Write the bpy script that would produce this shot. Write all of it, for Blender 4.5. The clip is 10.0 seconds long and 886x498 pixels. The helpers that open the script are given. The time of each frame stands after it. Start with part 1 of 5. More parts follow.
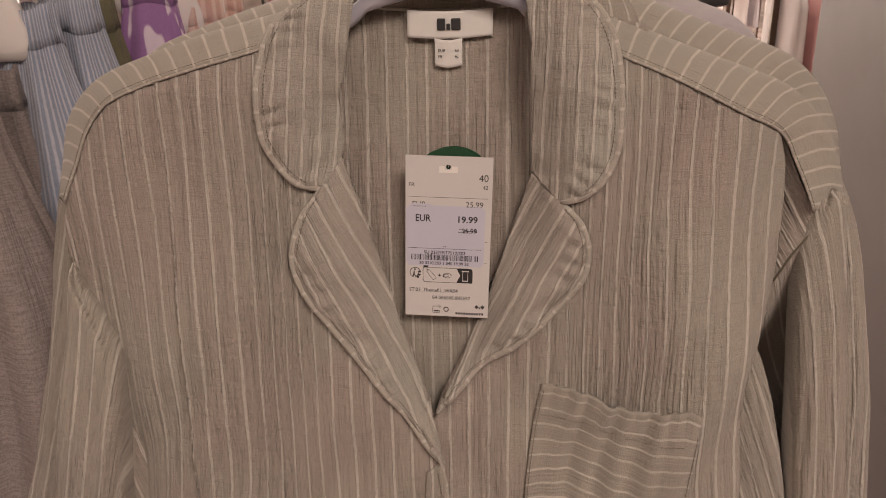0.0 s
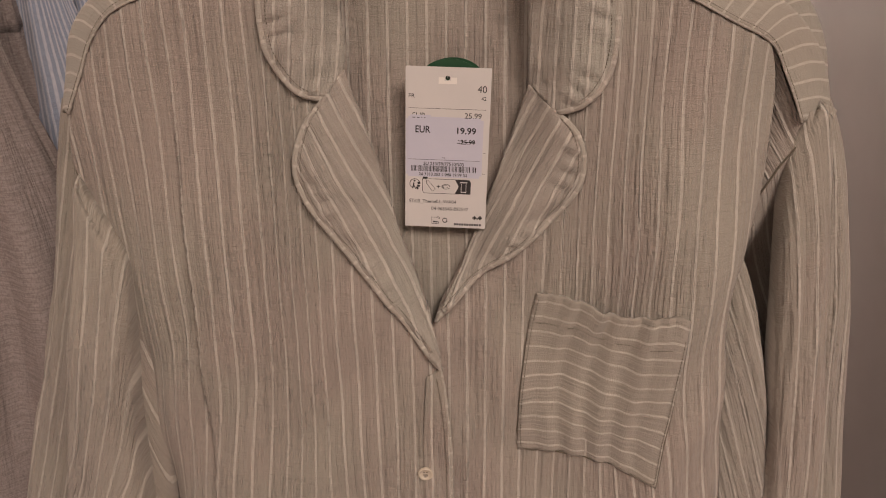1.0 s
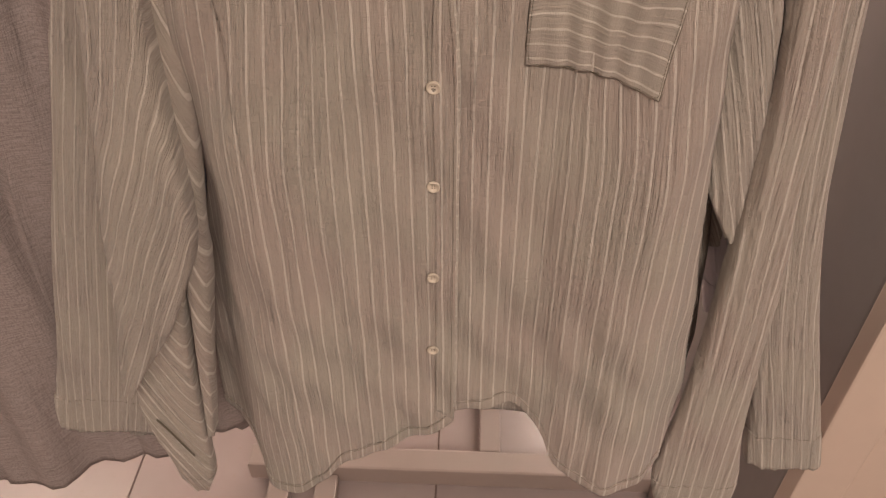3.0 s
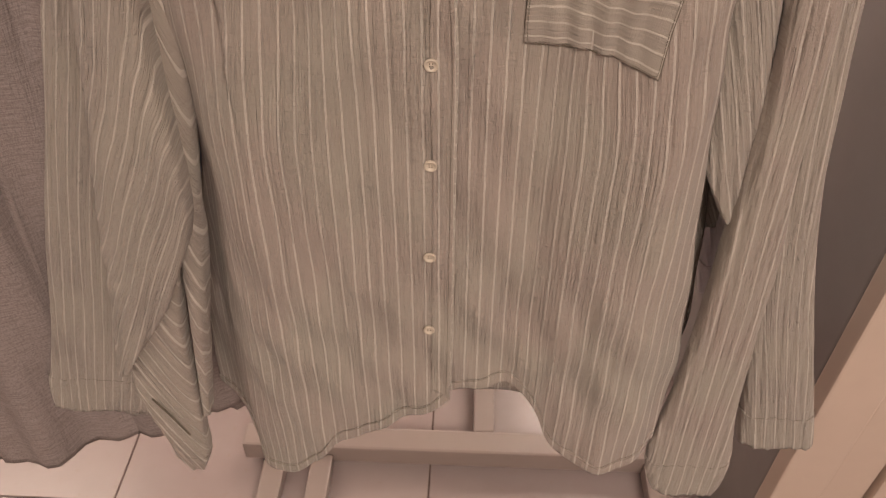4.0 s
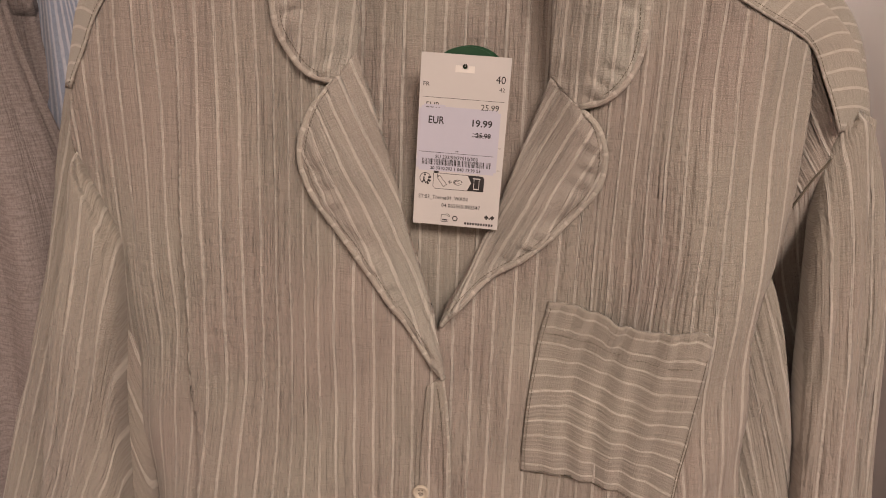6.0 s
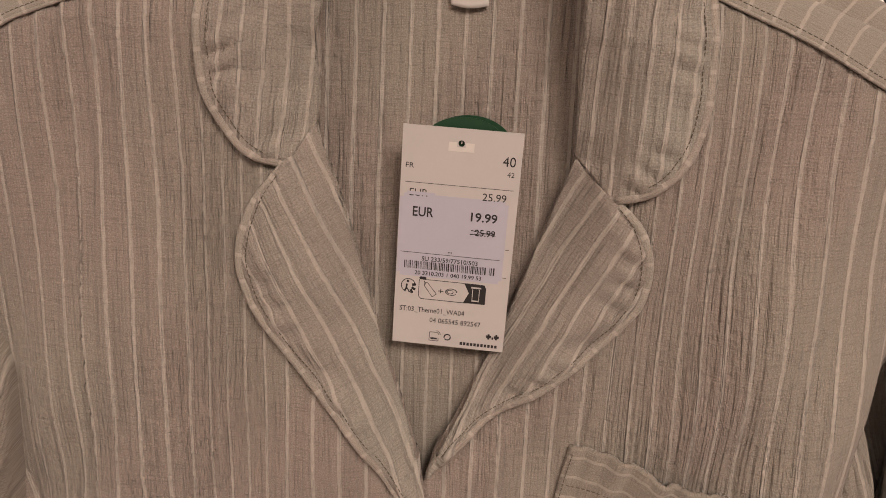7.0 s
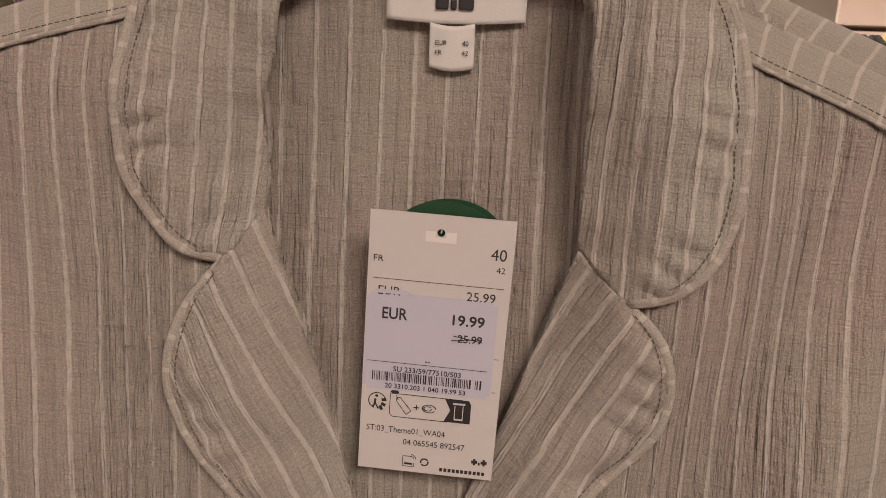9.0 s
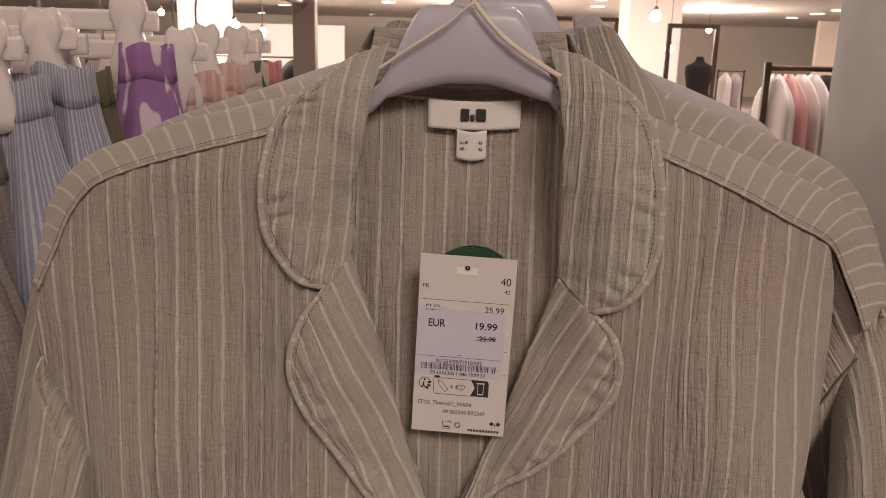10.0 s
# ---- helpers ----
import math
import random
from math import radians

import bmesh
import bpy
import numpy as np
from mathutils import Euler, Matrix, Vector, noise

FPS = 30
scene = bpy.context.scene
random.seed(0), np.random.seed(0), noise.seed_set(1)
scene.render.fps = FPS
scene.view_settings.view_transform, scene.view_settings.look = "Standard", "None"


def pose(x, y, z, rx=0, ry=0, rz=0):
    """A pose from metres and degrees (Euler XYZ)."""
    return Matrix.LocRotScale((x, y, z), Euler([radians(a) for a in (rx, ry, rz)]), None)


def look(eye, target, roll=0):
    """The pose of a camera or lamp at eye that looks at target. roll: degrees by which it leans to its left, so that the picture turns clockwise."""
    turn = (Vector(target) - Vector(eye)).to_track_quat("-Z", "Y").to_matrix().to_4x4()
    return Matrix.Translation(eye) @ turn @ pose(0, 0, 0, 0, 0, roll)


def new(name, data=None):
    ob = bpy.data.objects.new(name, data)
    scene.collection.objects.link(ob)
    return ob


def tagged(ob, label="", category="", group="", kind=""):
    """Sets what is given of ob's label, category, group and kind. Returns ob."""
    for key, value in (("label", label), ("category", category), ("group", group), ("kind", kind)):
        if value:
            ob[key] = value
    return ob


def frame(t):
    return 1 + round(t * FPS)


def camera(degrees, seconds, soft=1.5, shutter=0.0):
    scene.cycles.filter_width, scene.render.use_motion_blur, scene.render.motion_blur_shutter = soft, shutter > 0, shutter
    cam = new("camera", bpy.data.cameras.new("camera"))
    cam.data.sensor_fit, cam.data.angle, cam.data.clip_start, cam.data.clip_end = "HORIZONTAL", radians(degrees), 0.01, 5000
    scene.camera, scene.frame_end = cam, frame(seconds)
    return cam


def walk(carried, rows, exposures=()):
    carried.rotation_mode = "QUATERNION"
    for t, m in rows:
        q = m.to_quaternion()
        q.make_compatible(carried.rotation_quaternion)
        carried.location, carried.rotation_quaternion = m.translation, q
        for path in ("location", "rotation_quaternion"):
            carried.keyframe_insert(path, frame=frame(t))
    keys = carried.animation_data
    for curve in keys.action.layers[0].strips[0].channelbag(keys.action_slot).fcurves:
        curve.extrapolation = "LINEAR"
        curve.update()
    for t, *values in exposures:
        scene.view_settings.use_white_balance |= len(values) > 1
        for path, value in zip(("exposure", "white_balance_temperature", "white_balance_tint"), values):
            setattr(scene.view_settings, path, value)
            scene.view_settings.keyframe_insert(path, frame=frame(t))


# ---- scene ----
cam = camera(59.2, 10.0, soft=0.9)
cam.data.dof.use_dof = True
cam.data.dof.focus_distance = 0.34
cam.data.dof.aperture_fstop = 46.0
PATH = [
    (0, (0.008, 0.046, 1.471), (-0.065, 1.923, 0.784), -1.1),
    (0.5, (-0.001, 0.043, 1.472), (-0.036, 1.905, 0.744), -0.7),
    (1, (0.001, 0.023, 1.451), (-0.04, 1.857, 0.655), -0.8),
    (1.5, (0.004, 0.018, 1.429), (-0.057, 1.761, 0.45), -0.9),
    (2, (0.002, 0.016, 1.415), (-0.056, 1.715, 0.36), -0.9),
    (2.5, (0.005, -0.008, 1.395), (-0.056, 1.586, 0.189), -0.7),
    (3, (0.009, -0.028, 1.375), (-0.072, 1.458, 0.038), -0.6),
    (3.2, (0.003, -0.032, 1.371), (-0.056, 1.412, -0.012), -0.2),
    (4.3, (0.007, -0.026, 1.374), (-0.057, 1.448, 0.023), 0.1),
    (4.5, (0.004, -0.024, 1.378), (-0.054, 1.506, 0.091), 0.3),
    (5, (0.003, -0.007, 1.393), (-0.073, 1.706, 0.364), 0.6),
    (5.5, (0.005, 0.011, 1.401), (-0.076, 1.843, 0.602), 1.3),
    (6, (0.006, 0.039, 1.415), (-0.08, 1.913, 0.723), 1.7),
    (6.2, (0.004, 0.062, 1.421), (-0.075, 1.955, 0.779), 1.9),
    (7.3, (0.002, 0.204, 1.429), (-0.081, 2.076, 0.732), 2.1),
    (7.5, (0.0, 0.23, 1.418), (-0.079, 2.1, 0.712), 2.1),
    (8, (-0.004, 0.271, 1.408), (-0.092, 2.153, 0.737), 2.0),
    (8.5, (-0.003, 0.276, 1.408), (-0.042, 2.174, 0.781), 2.4),
    (9, (0.002, 0.227, 1.431), (-0.044, 2.145, 0.867), 2.4),
    (9.5, (0.002, 0.147, 1.456), (-0.079, 2.078, 0.943), 2.0),
    (10, (-0.013, 0.09, 1.468), (-0.04, 2.032, 0.99), 1.5),
]

EXPOSURES = [(0, -0.42, 6250, 10), (1.5, -0.22, 6250, 10), (3, -0.10, 6320, 10), (6, -0.08, 6270, 10), (7.5, -0.44, 6450, 11.5), (8.5, -0.42, 6400, 11.5), (9, -0.38, 6250, 10.5), (9.5, -0.48, 6200, 10), (10, -0.60, 6200, 10)]
walk(cam, [(t, look(eye, target, roll)) for t, eye, target, roll in PATH], EXPOSURES)

# ---- world and lights ----
CEIL = 3.2
world = bpy.data.worlds.new("store_air")
scene.world = world
world.use_nodes = True
world.node_tree.nodes["Background"].inputs[0].default_value = (1.0, 0.86, 0.76, 1)
world.node_tree.nodes["Background"].inputs[1].default_value = 0.05


def ceiling_lamp(x, y, size, watts, colour=(1.0, 0.80, 0.66)):
    data = bpy.data.lights.new("downlight_stand_in", "AREA")
    data.shape, data.size, data.energy, data.color = "SQUARE", size, watts, colour
    ob = new("downlight_stand_in", data)
    ob.matrix_world = pose(x, y, CEIL - 0.06)
    return ob


# added area lamps, each standing in for a cluster of ceiling downlights
for lx, ly, size, watts in ((-1.2, -1.9, 1.3, 34), (0.95, -1.8, 1.2, 126), (-2.6, 1.9, 1.2, 50), (1.2, 3.6, 1.4, 120),
                            (-3.5, 9.0, 2.5, 520), (4.5, 9.0, 2.5, 130), (-1.0, 17.0, 4.0, 800), (10.0, 12.5, 3.5, 900)):
    ceiling_lamp(lx, ly, size, watts)


# ---- materials ----
class Nodes:
    """Short forms for building a node tree."""

    def __init__(self, name):
        self.mat = bpy.data.materials.new(name)
        self.mat.use_nodes = True
        self.tree = self.mat.node_tree
        self.shader = self.tree.nodes["Principled BSDF"]

    def link(self, a, b):
        self.tree.links.new(a, b)

    def put(self, socket, value):
        if isinstance(value, bpy.types.NodeSocket):
            self.link(value, socket)
        else:
            socket.default_value = value

    def math(self, op, a, b=0.0, c=0.0):
        n = self.tree.nodes.new("ShaderNodeMath")
        n.operation = op
        for i, v in enumerate((a, b, c)):
            self.put(n.inputs[i], v)
        return n.outputs[0]

    def mix(self, f, a, b):
        n = self.tree.nodes.new("ShaderNodeMix")
        n.data_type = "RGBA"
        self.put(n.inputs[0], f)
        self.put(n.inputs[6], a if isinstance(a, bpy.types.NodeSocket) else (*a, 1))
        self.put(n.inputs[7], b if isinstance(b, bpy.types.NodeSocket) else (*b, 1))
        return n.outputs[2]

    def ramp(self, f, lo, hi):
        n = self.tree.nodes.new("ShaderNodeMapRange")
        n.interpolation_type = "SMOOTHSTEP"
        self.put(n.inputs[0], f)
        n.inputs[1].default_value, n.inputs[2].default_value = lo, hi
        return n.outputs[0]

    def noise(self, vec, scale, detail=2.0, rough=0.5):
        n = self.tree.nodes.new("ShaderNodeTexNoise")
        self.link(vec, n.inputs["Vector"])
        n.inputs["Scale"].default_value, n.inputs["Detail"].default_value = scale, detail
        n.inputs["Roughness"].default_value = rough
        return n.outputs["Fac"]

    def uv(self):
        n = self.tree.nodes.new("ShaderNodeUVMap")
        n.uv_map = "UVMap"
        s = self.tree.nodes.new("ShaderNodeSeparateXYZ")
        self.link(n.outputs[0], s.inputs[0])
        return n.outputs[0], s.outputs[0], s.outputs[1]

    def local(self):
        return self.tree.nodes.new("ShaderNodeTexCoord").outputs["Object"]

    def vec(self, x, y, z=0.0):
        n = self.tree.nodes.new("ShaderNodeCombineXYZ")
        for i, v in enumerate((x, y, z)):
            self.put(n.inputs[i], v)
        return n.outputs[0]

    def bump(self, height, strength, distance, below=None):
        n = self.tree.nodes.new("ShaderNodeBump")
        n.inputs["Strength"].default_value, n.inputs["Distance"].default_value = strength, distance
        self.link(height, n.inputs["Height"])
        if below is not None:
            self.link(below, n.inputs["Normal"])
        self.link(n.outputs[0], self.shader.inputs["Normal"])
        return n.outputs[0]

    def done(self, colour, rough=0.6, metal=0.0):
        self.put(self.shader.inputs["Base Color"], colour if isinstance(colour, bpy.types.NodeSocket) else (*colour, 1))
        self.put(self.shader.inputs["Roughness"], rough)
        self.put(self.shader.inputs["Metallic"], metal)
        return self.mat


def woven(name, ground, other, line, pitch=0.0122, width=0.0021, amount=0.66, crinkle=1.45, fine=0.75):
    """Crinkled gauze: thin woven lines along v on a finely grained ground that drifts between two colours."""
    n = Nodes(name)
    vec, u, v = n.uv()

    def field(a, b, detail=2.0, rough=0.5):
        return n.noise(n.vec(n.math("MULTIPLY", u, a), n.math("MULTIPLY", v, b)), 1.0, detail, rough)
    drift, shake, grain = field(11.0, 7.0), field(60.0, 120.0), field(1500.0, 1500.0, 2.0, 0.6)
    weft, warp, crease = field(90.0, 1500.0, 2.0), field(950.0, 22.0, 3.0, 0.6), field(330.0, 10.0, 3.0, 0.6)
    pucker = field(330.0, 95.0, 3.0, 0.6)
    patch = n.ramp(field(15.0, 7.0), 0.40, 0.66)
    uw = n.math("ADD", n.math("ADD", u, n.math("MULTIPLY", n.math("SUBTRACT", drift, 0.5), 0.0025)),
                n.math("MULTIPLY", n.math("SUBTRACT", shake, 0.5), 0.0011))
    cell = n.math("DIVIDE", uw, pitch)
    near = n.math("ABSOLUTE", n.math("SUBTRACT", n.math("FRACT", cell), 0.5))
    line_mask = n.ramp(near, 0.55 * width / pitch, 0.28 * width / pitch)
    wear = n.ramp(field(500.0, 260.0, 3.0), 0.28, 0.62)
    each = n.noise(n.vec(n.math("FLOOR", cell), n.math("MULTIPLY", v, 3.0)), 3.7, 1.0)
    line_mask = n.math("MULTIPLY", n.math("MULTIPLY", line_mask, n.math("MULTIPLY_ADD", wear, 0.35, 0.65)), n.math("MULTIPLY_ADD", each, 0.5, 0.72))
    base = n.mix(n.ramp(drift, 0.36, 0.64), ground, other)
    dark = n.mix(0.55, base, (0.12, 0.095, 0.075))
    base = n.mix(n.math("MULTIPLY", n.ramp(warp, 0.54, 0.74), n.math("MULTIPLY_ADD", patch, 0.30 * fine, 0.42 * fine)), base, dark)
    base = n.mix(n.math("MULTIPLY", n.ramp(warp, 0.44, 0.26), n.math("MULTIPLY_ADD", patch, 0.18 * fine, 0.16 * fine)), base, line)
    # crease shade put into the colour: dark and pale streaks follow the bump
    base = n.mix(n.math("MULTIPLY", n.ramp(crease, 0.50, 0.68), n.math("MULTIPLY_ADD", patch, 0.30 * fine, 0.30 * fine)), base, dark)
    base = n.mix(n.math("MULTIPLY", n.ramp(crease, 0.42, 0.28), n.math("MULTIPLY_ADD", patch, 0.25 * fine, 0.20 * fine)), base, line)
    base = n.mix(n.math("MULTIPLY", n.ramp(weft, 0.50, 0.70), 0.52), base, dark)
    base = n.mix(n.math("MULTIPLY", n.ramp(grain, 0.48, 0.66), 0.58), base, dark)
    base = n.mix(n.math("MULTIPLY", n.ramp(grain, 0.46, 0.30), 0.34), base, line)
    colour = n.mix(n.math("MULTIPLY", line_mask, amount), base, line)
    cross = field(60.0, 230.0, 3.0)
    h = n.math("ADD", n.math("MULTIPLY", pucker, n.math("MULTIPLY_ADD", patch, 0.22, 0.24)), n.math("MULTIPLY", crease, n.math("MULTIPLY_ADD", patch, 0.4, 0.6)))
    h = n.math("ADD", h, n.math("MULTIPLY", cross, n.math("MULTIPLY_ADD", patch, 0.14, 0.16)))
    h = n.math("ADD", h, n.math("MULTIPLY", line_mask, 0.08))
    first = n.bump(h, 1.0 * crinkle, 0.0030)
    n.bump(n.math("ADD", grain, weft), 0.5, 0.0007, first)
    n.shader.inputs["Sheen Weight"].default_value = 0.2
    n.shader.inputs["Sheen Roughness"].default_value = 0.6
    n.shader.inputs["Specular IOR Level"].default_value = 0.12
    return n.done(colour, 0.95)


SAGE, TAUPE, CREAM = (0.350, 0.322, 0.276), (0.358, 0.306, 0.270), (0.62, 0.582, 0.528)
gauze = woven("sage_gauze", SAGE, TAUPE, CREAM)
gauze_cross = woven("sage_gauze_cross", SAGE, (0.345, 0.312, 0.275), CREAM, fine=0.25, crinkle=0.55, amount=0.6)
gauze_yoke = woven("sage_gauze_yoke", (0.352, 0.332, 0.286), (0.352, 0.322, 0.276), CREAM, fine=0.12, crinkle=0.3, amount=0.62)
# same cloth, base raised for the brighter light on collar and lapels
gauze_collar_lit = woven("sage_gauze_collar_lit", (0.375, 0.362, 0.318), (0.375, 0.338, 0.30), CREAM, pitch=0.0084, width=0.0019, amount=0.66, crinkle=1.4, fine=0.9)
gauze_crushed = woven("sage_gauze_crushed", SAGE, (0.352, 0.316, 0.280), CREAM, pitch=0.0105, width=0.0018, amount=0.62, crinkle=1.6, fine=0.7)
gauze_plain = woven("sage_gauze_edge", (0.43, 0.405, 0.355), (0.43, 0.39, 0.345), CREAM, amount=0.6, fine=0.15, crinkle=0.25)
blue_cloth = woven("blue_striped_cotton", (0.27, 0.32, 0.44), (0.32, 0.37, 0.48), (0.60, 0.60, 0.66), 0.0072, 0.0036, 0.8, 0.6, 0.2)
lilac_cloth = woven("lilac_grey_jersey", (0.48, 0.45, 0.475), (0.51, 0.475, 0.50), (0.56, 0.53, 0.54), 0.02, 0.001, 0.2, 0.5, 0.1)
olive_cloth = woven("olive_cotton", (0.16, 0.15, 0.085), (0.18, 0.16, 0.10), (0.25, 0.23, 0.15), 0.02, 0.001, 0.1, 0.6, 0.2)
pink_cloth = woven("pink_striped_cotton", (0.66, 0.42, 0.36), (0.68, 0.46, 0.40), (0.75, 0.62, 0.56), 0.03, 0.016, 0.7, 0.5, 0.1)
rose_cloth = woven("rose_cotton", (0.58, 0.22, 0.24), (0.62, 0.28, 0.28), (0.7, 0.45, 0.42), 0.03, 0.008, 0.6, 0.5, 0.1)


def spotted(name, ground, spot, scale, lo, hi):
    n = Nodes(name)
    vec, u, v = n.uv()
    f = n.noise(n.vec(u, v), scale, 1.0)
    g = n.noise(n.vec(u, v), scale * 14, 2.0)
    n.bump(g, 0.4, 0.001)
    return n.done(n.mix(n.ramp(f, lo, hi), n.mix(n.math("MULTIPLY", g, 0.4), ground, (0.1, 0.08, 0.1)), spot), 0.9)


def slubby(name, light, dark):
    """Jersey knitted from uneven yarn: short flecks lying across the cloth."""
    n = Nodes(name)
    vec, u, v = n.uv()

    def field(a, b, detail):
        return n.noise(n.vec(n.math("MULTIPLY", u, a), n.math("MULTIPLY", v, b)), 1.0, detail, 0.6)
    fleck, knit, cloud = field(70.0, 700.0, 3.0), field(900.0, 300.0, 2.0), field(9.0, 6.0, 2.0)
    col = n.mix(n.ramp(fleck, 0.36, 0.66), light, dark)
    col = n.mix(n.math("MULTIPLY", n.ramp(knit, 0.45, 0.65), 0.45), col, tuple(c * 0.55 for c in dark))
    col = n.mix(n.math("MULTIPLY", cloud, 0.25), col, light)
    first = n.bump(field(130.0, 12.0, 3.0), 0.8, 0.004)
    n.bump(n.math("ADD", fleck, knit), 0.4, 0.0006, first)
    return n.done(col, 0.95)


grey_cloth = slubby("grey_marl_jersey", (0.315, 0.272, 0.262), (0.215, 0.180, 0.172))
purple_cloth = spotted("purple_flower_cotton", (0.34, 0.17, 0.40), (0.66, 0.56, 0.66), 24.0, 0.54, 0.60)
camo_cloth = spotted("leaf_print_cotton", (0.62, 0.55, 0.48), (0.10, 0.11, 0.09), 30.0, 0.52, 0.56)


def plain(name, colour, rough=0.5, metal=0.0, grain=60.0, vary=0.12, relief=0.0004):
    n = Nodes(name)
    vec = n.local()
    f = n.noise(vec, grain, 4.0)
    g = n.noise(vec, grain * 0.11, 2.0)
    shade = tuple(c * (1 - 2.2 * vary) for c in colour)
    col = n.mix(n.math("MULTIPLY", n.math("ADD", f, g), 0.5), colour, shade)
    n.bump(f, 0.25, relief)
    return n.done(col, n.math("MULTIPLY_ADD", f, 0.15, rough - 0.07), metal)


card = plain("white_card", (0.63, 0.61, 0.60), 0.45, 0, 300, 0.02, 0.0001)
sticker_mat = plain("lilac_price_sticker", (0.56, 0.56, 0.66), 0.4, 0, 300, 0.02, 0.0001)
ink = plain("black_ink", (0.03, 0.028, 0.03), 0.55, 0, 400, 0.1, 0.00005)
green_card = plain("green_card", (0.018, 0.075, 0.035), 0.4, 0, 200, 0.08, 0.0001)
label_cloth = plain("woven_label", (0.74, 0.72, 0.69), 0.75, 0, 1200, 0.06, 0.0003)
# brown stitching thread; also colours the dark cord for shade under yoke seams
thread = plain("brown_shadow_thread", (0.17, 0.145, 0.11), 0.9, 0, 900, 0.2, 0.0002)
button_mat = plain("cream_shell_button", (0.63, 0.56, 0.46), 0.3, 0, 250, 0.1, 0.0002)
satin = plain("cream_satin", (0.70, 0.62, 0.54), 0.35, 0, 500, 0.08, 0.0002)
chrome = plain("brushed_chrome", (0.62, 0.60, 0.58), 0.22, 1.0, 90, 0.06, 0.0001)
enamel = plain("cream_enamel_steel", (0.31, 0.25, 0.225), 0.4, 0, 40, 0.05, 0.0002)
wall_paint = plain("warm_white_wall_paint", (0.72, 0.64, 0.55), 0.7, 0, 30, 0.04, 0.0004)
beige_paint = plain("beige_wall_paint", (0.66, 0.58, 0.50), 0.7, 0, 30, 0.05, 0.0004)
white_paint = plain("white_pillar_paint", (0.80, 0.77, 0.73), 0.6, 0, 30, 0.03, 0.0003)
ceil_paint = plain("cream_ceiling_paint", (0.86, 0.80, 0.72), 0.8, 0, 25, 0.04, 0.0004)
panel_mat = plain("grey_pillar_panel", (0.27, 0.248, 0.240), 0.55, 0, 25, 0.05, 0.0003)
trim_mat = plain("beige_pillar_trim", (0.60, 0.49, 0.41), 0.5, 0, 25, 0.05, 0.0003)
grout = plain("brown_grout", (0.16, 0.11, 0.09), 0.9, 0, 120, 0.15, 0.0006)
black_cloth = plain("black_cotton", (0.02, 0.019, 0.02), 0.9, 0, 200, 0.2, 0.0006)
tan_mat = plain("tan_fabric", (0.45, 0.30, 0.18), 0.8, 0, 100, 0.12, 0.0005)
yellow_cloth = plain("yellow_cotton", (0.66, 0.45, 0.10), 0.85, 0, 150, 0.1, 0.0005)
blush_cloth = plain("blush_cotton", (0.72, 0.42, 0.42), 0.85, 0, 150, 0.1, 0.0005)
white_cloth = plain("white_cotton", (0.74, 0.70, 0.69), 0.85, 0, 150, 0.06, 0.0005)
dark_steel = plain("dark_bronze_steel", (0.10, 0.065, 0.045), 0.45, 0.6, 60, 0.1, 0.0002)


def milky(name, colour, rough):
    n = Nodes(name)
    f = n.noise(n.local(), 45.0, 3.0)
    n.bump(f, 0.15, 0.0004)
    n.shader.inputs["Subsurface Weight"].default_value = 0.35
    n.shader.inputs["Subsurface Radius"].default_value = (0.02, 0.02, 0.02)
    n.shader.inputs["Subsurface Scale"].default_value = 0.3
    return n.done(n.mix(n.math("MULTIPLY", f, 0.25), colour, tuple(c * 0.85 for c in colour)), rough)


frosted = milky("frosted_grey_plastic", (0.47, 0.465, 0.53), 0.35)
white_plastic = milky("milky_white_plastic", (0.74, 0.70, 0.68), 0.3)


def tile_material():
    n = Nodes("polished_beige_tile")
    vec = n.local()
    info = n.tree.nodes.new("ShaderNodeObjectInfo")
    a = n.noise(vec, 3.0, 5.0, 0.6)
    b = n.noise(vec, 60.0, 3.0)
    col = n.mix(n.ramp(a, 0.3, 0.7), (0.31, 0.25, 0.243), (0.36, 0.30, 0.288))
    col = n.mix(n.math("MULTIPLY", info.outputs["Random"], 0.2), col, (0.32, 0.25, 0.235))
    col = n.mix(n.math("MULTIPLY", n.ramp(b, 0.62, 0.8), 0.3), col, (0.3, 0.22, 0.18))
    n.bump(b, 0.08, 0.0003)
    return n.done(col, n.math("MULTIPLY_ADD", a, 0.2, 0.12))


tile_mat = tile_material()


def glowing(name, colour, strength):
    n = Nodes(name)
    n.put(n.shader.inputs["Emission Color"], (*colour, 1))
    n.shader.inputs["Emission Strength"].default_value = strength
    return n.done(colour, 0.5)


lamp_glow = glowing("warm_downlight", (1.0, 0.90, 0.78), 14.0)
blue_glow = glowing("blue_signal_light", (0.25, 0.62, 1.0), 5.0)


# ---- building helpers ----
def spline(points, n):
    """n points evenly along a smooth curve through the given ones."""
    p = np.array(points, float)
    if len(p) == 2:
        w = np.linspace(0, 1, n)[:, None]
        return p[0] * (1 - w) + p[1] * w
    q = np.vstack([2 * p[0] - p[1], p, 2 * p[-1] - p[-2]])
    w = np.linspace(0, 1, 16, endpoint=False)[:, None]
    out = []
    for i in range(1, len(q) - 2):
        a, b, c, d = q[i - 1], q[i], q[i + 1], q[i + 2]
        out.append(0.5 * (2 * b + (c - a) * w + (2 * a - 5 * b + 4 * c - d) * w ** 2 + (3 * b - a - 3 * c + d) * w ** 3))
    out = np.vstack(out + [p[-1:]])
    run = np.r_[0, np.cumsum(np.linalg.norm(np.diff(out, axis=0), axis=1))]
    at = np.linspace(0, run[-1], n)
    return np.stack([np.interp(at, run, out[:, k]) for k in range(out.shape[1])], 1)


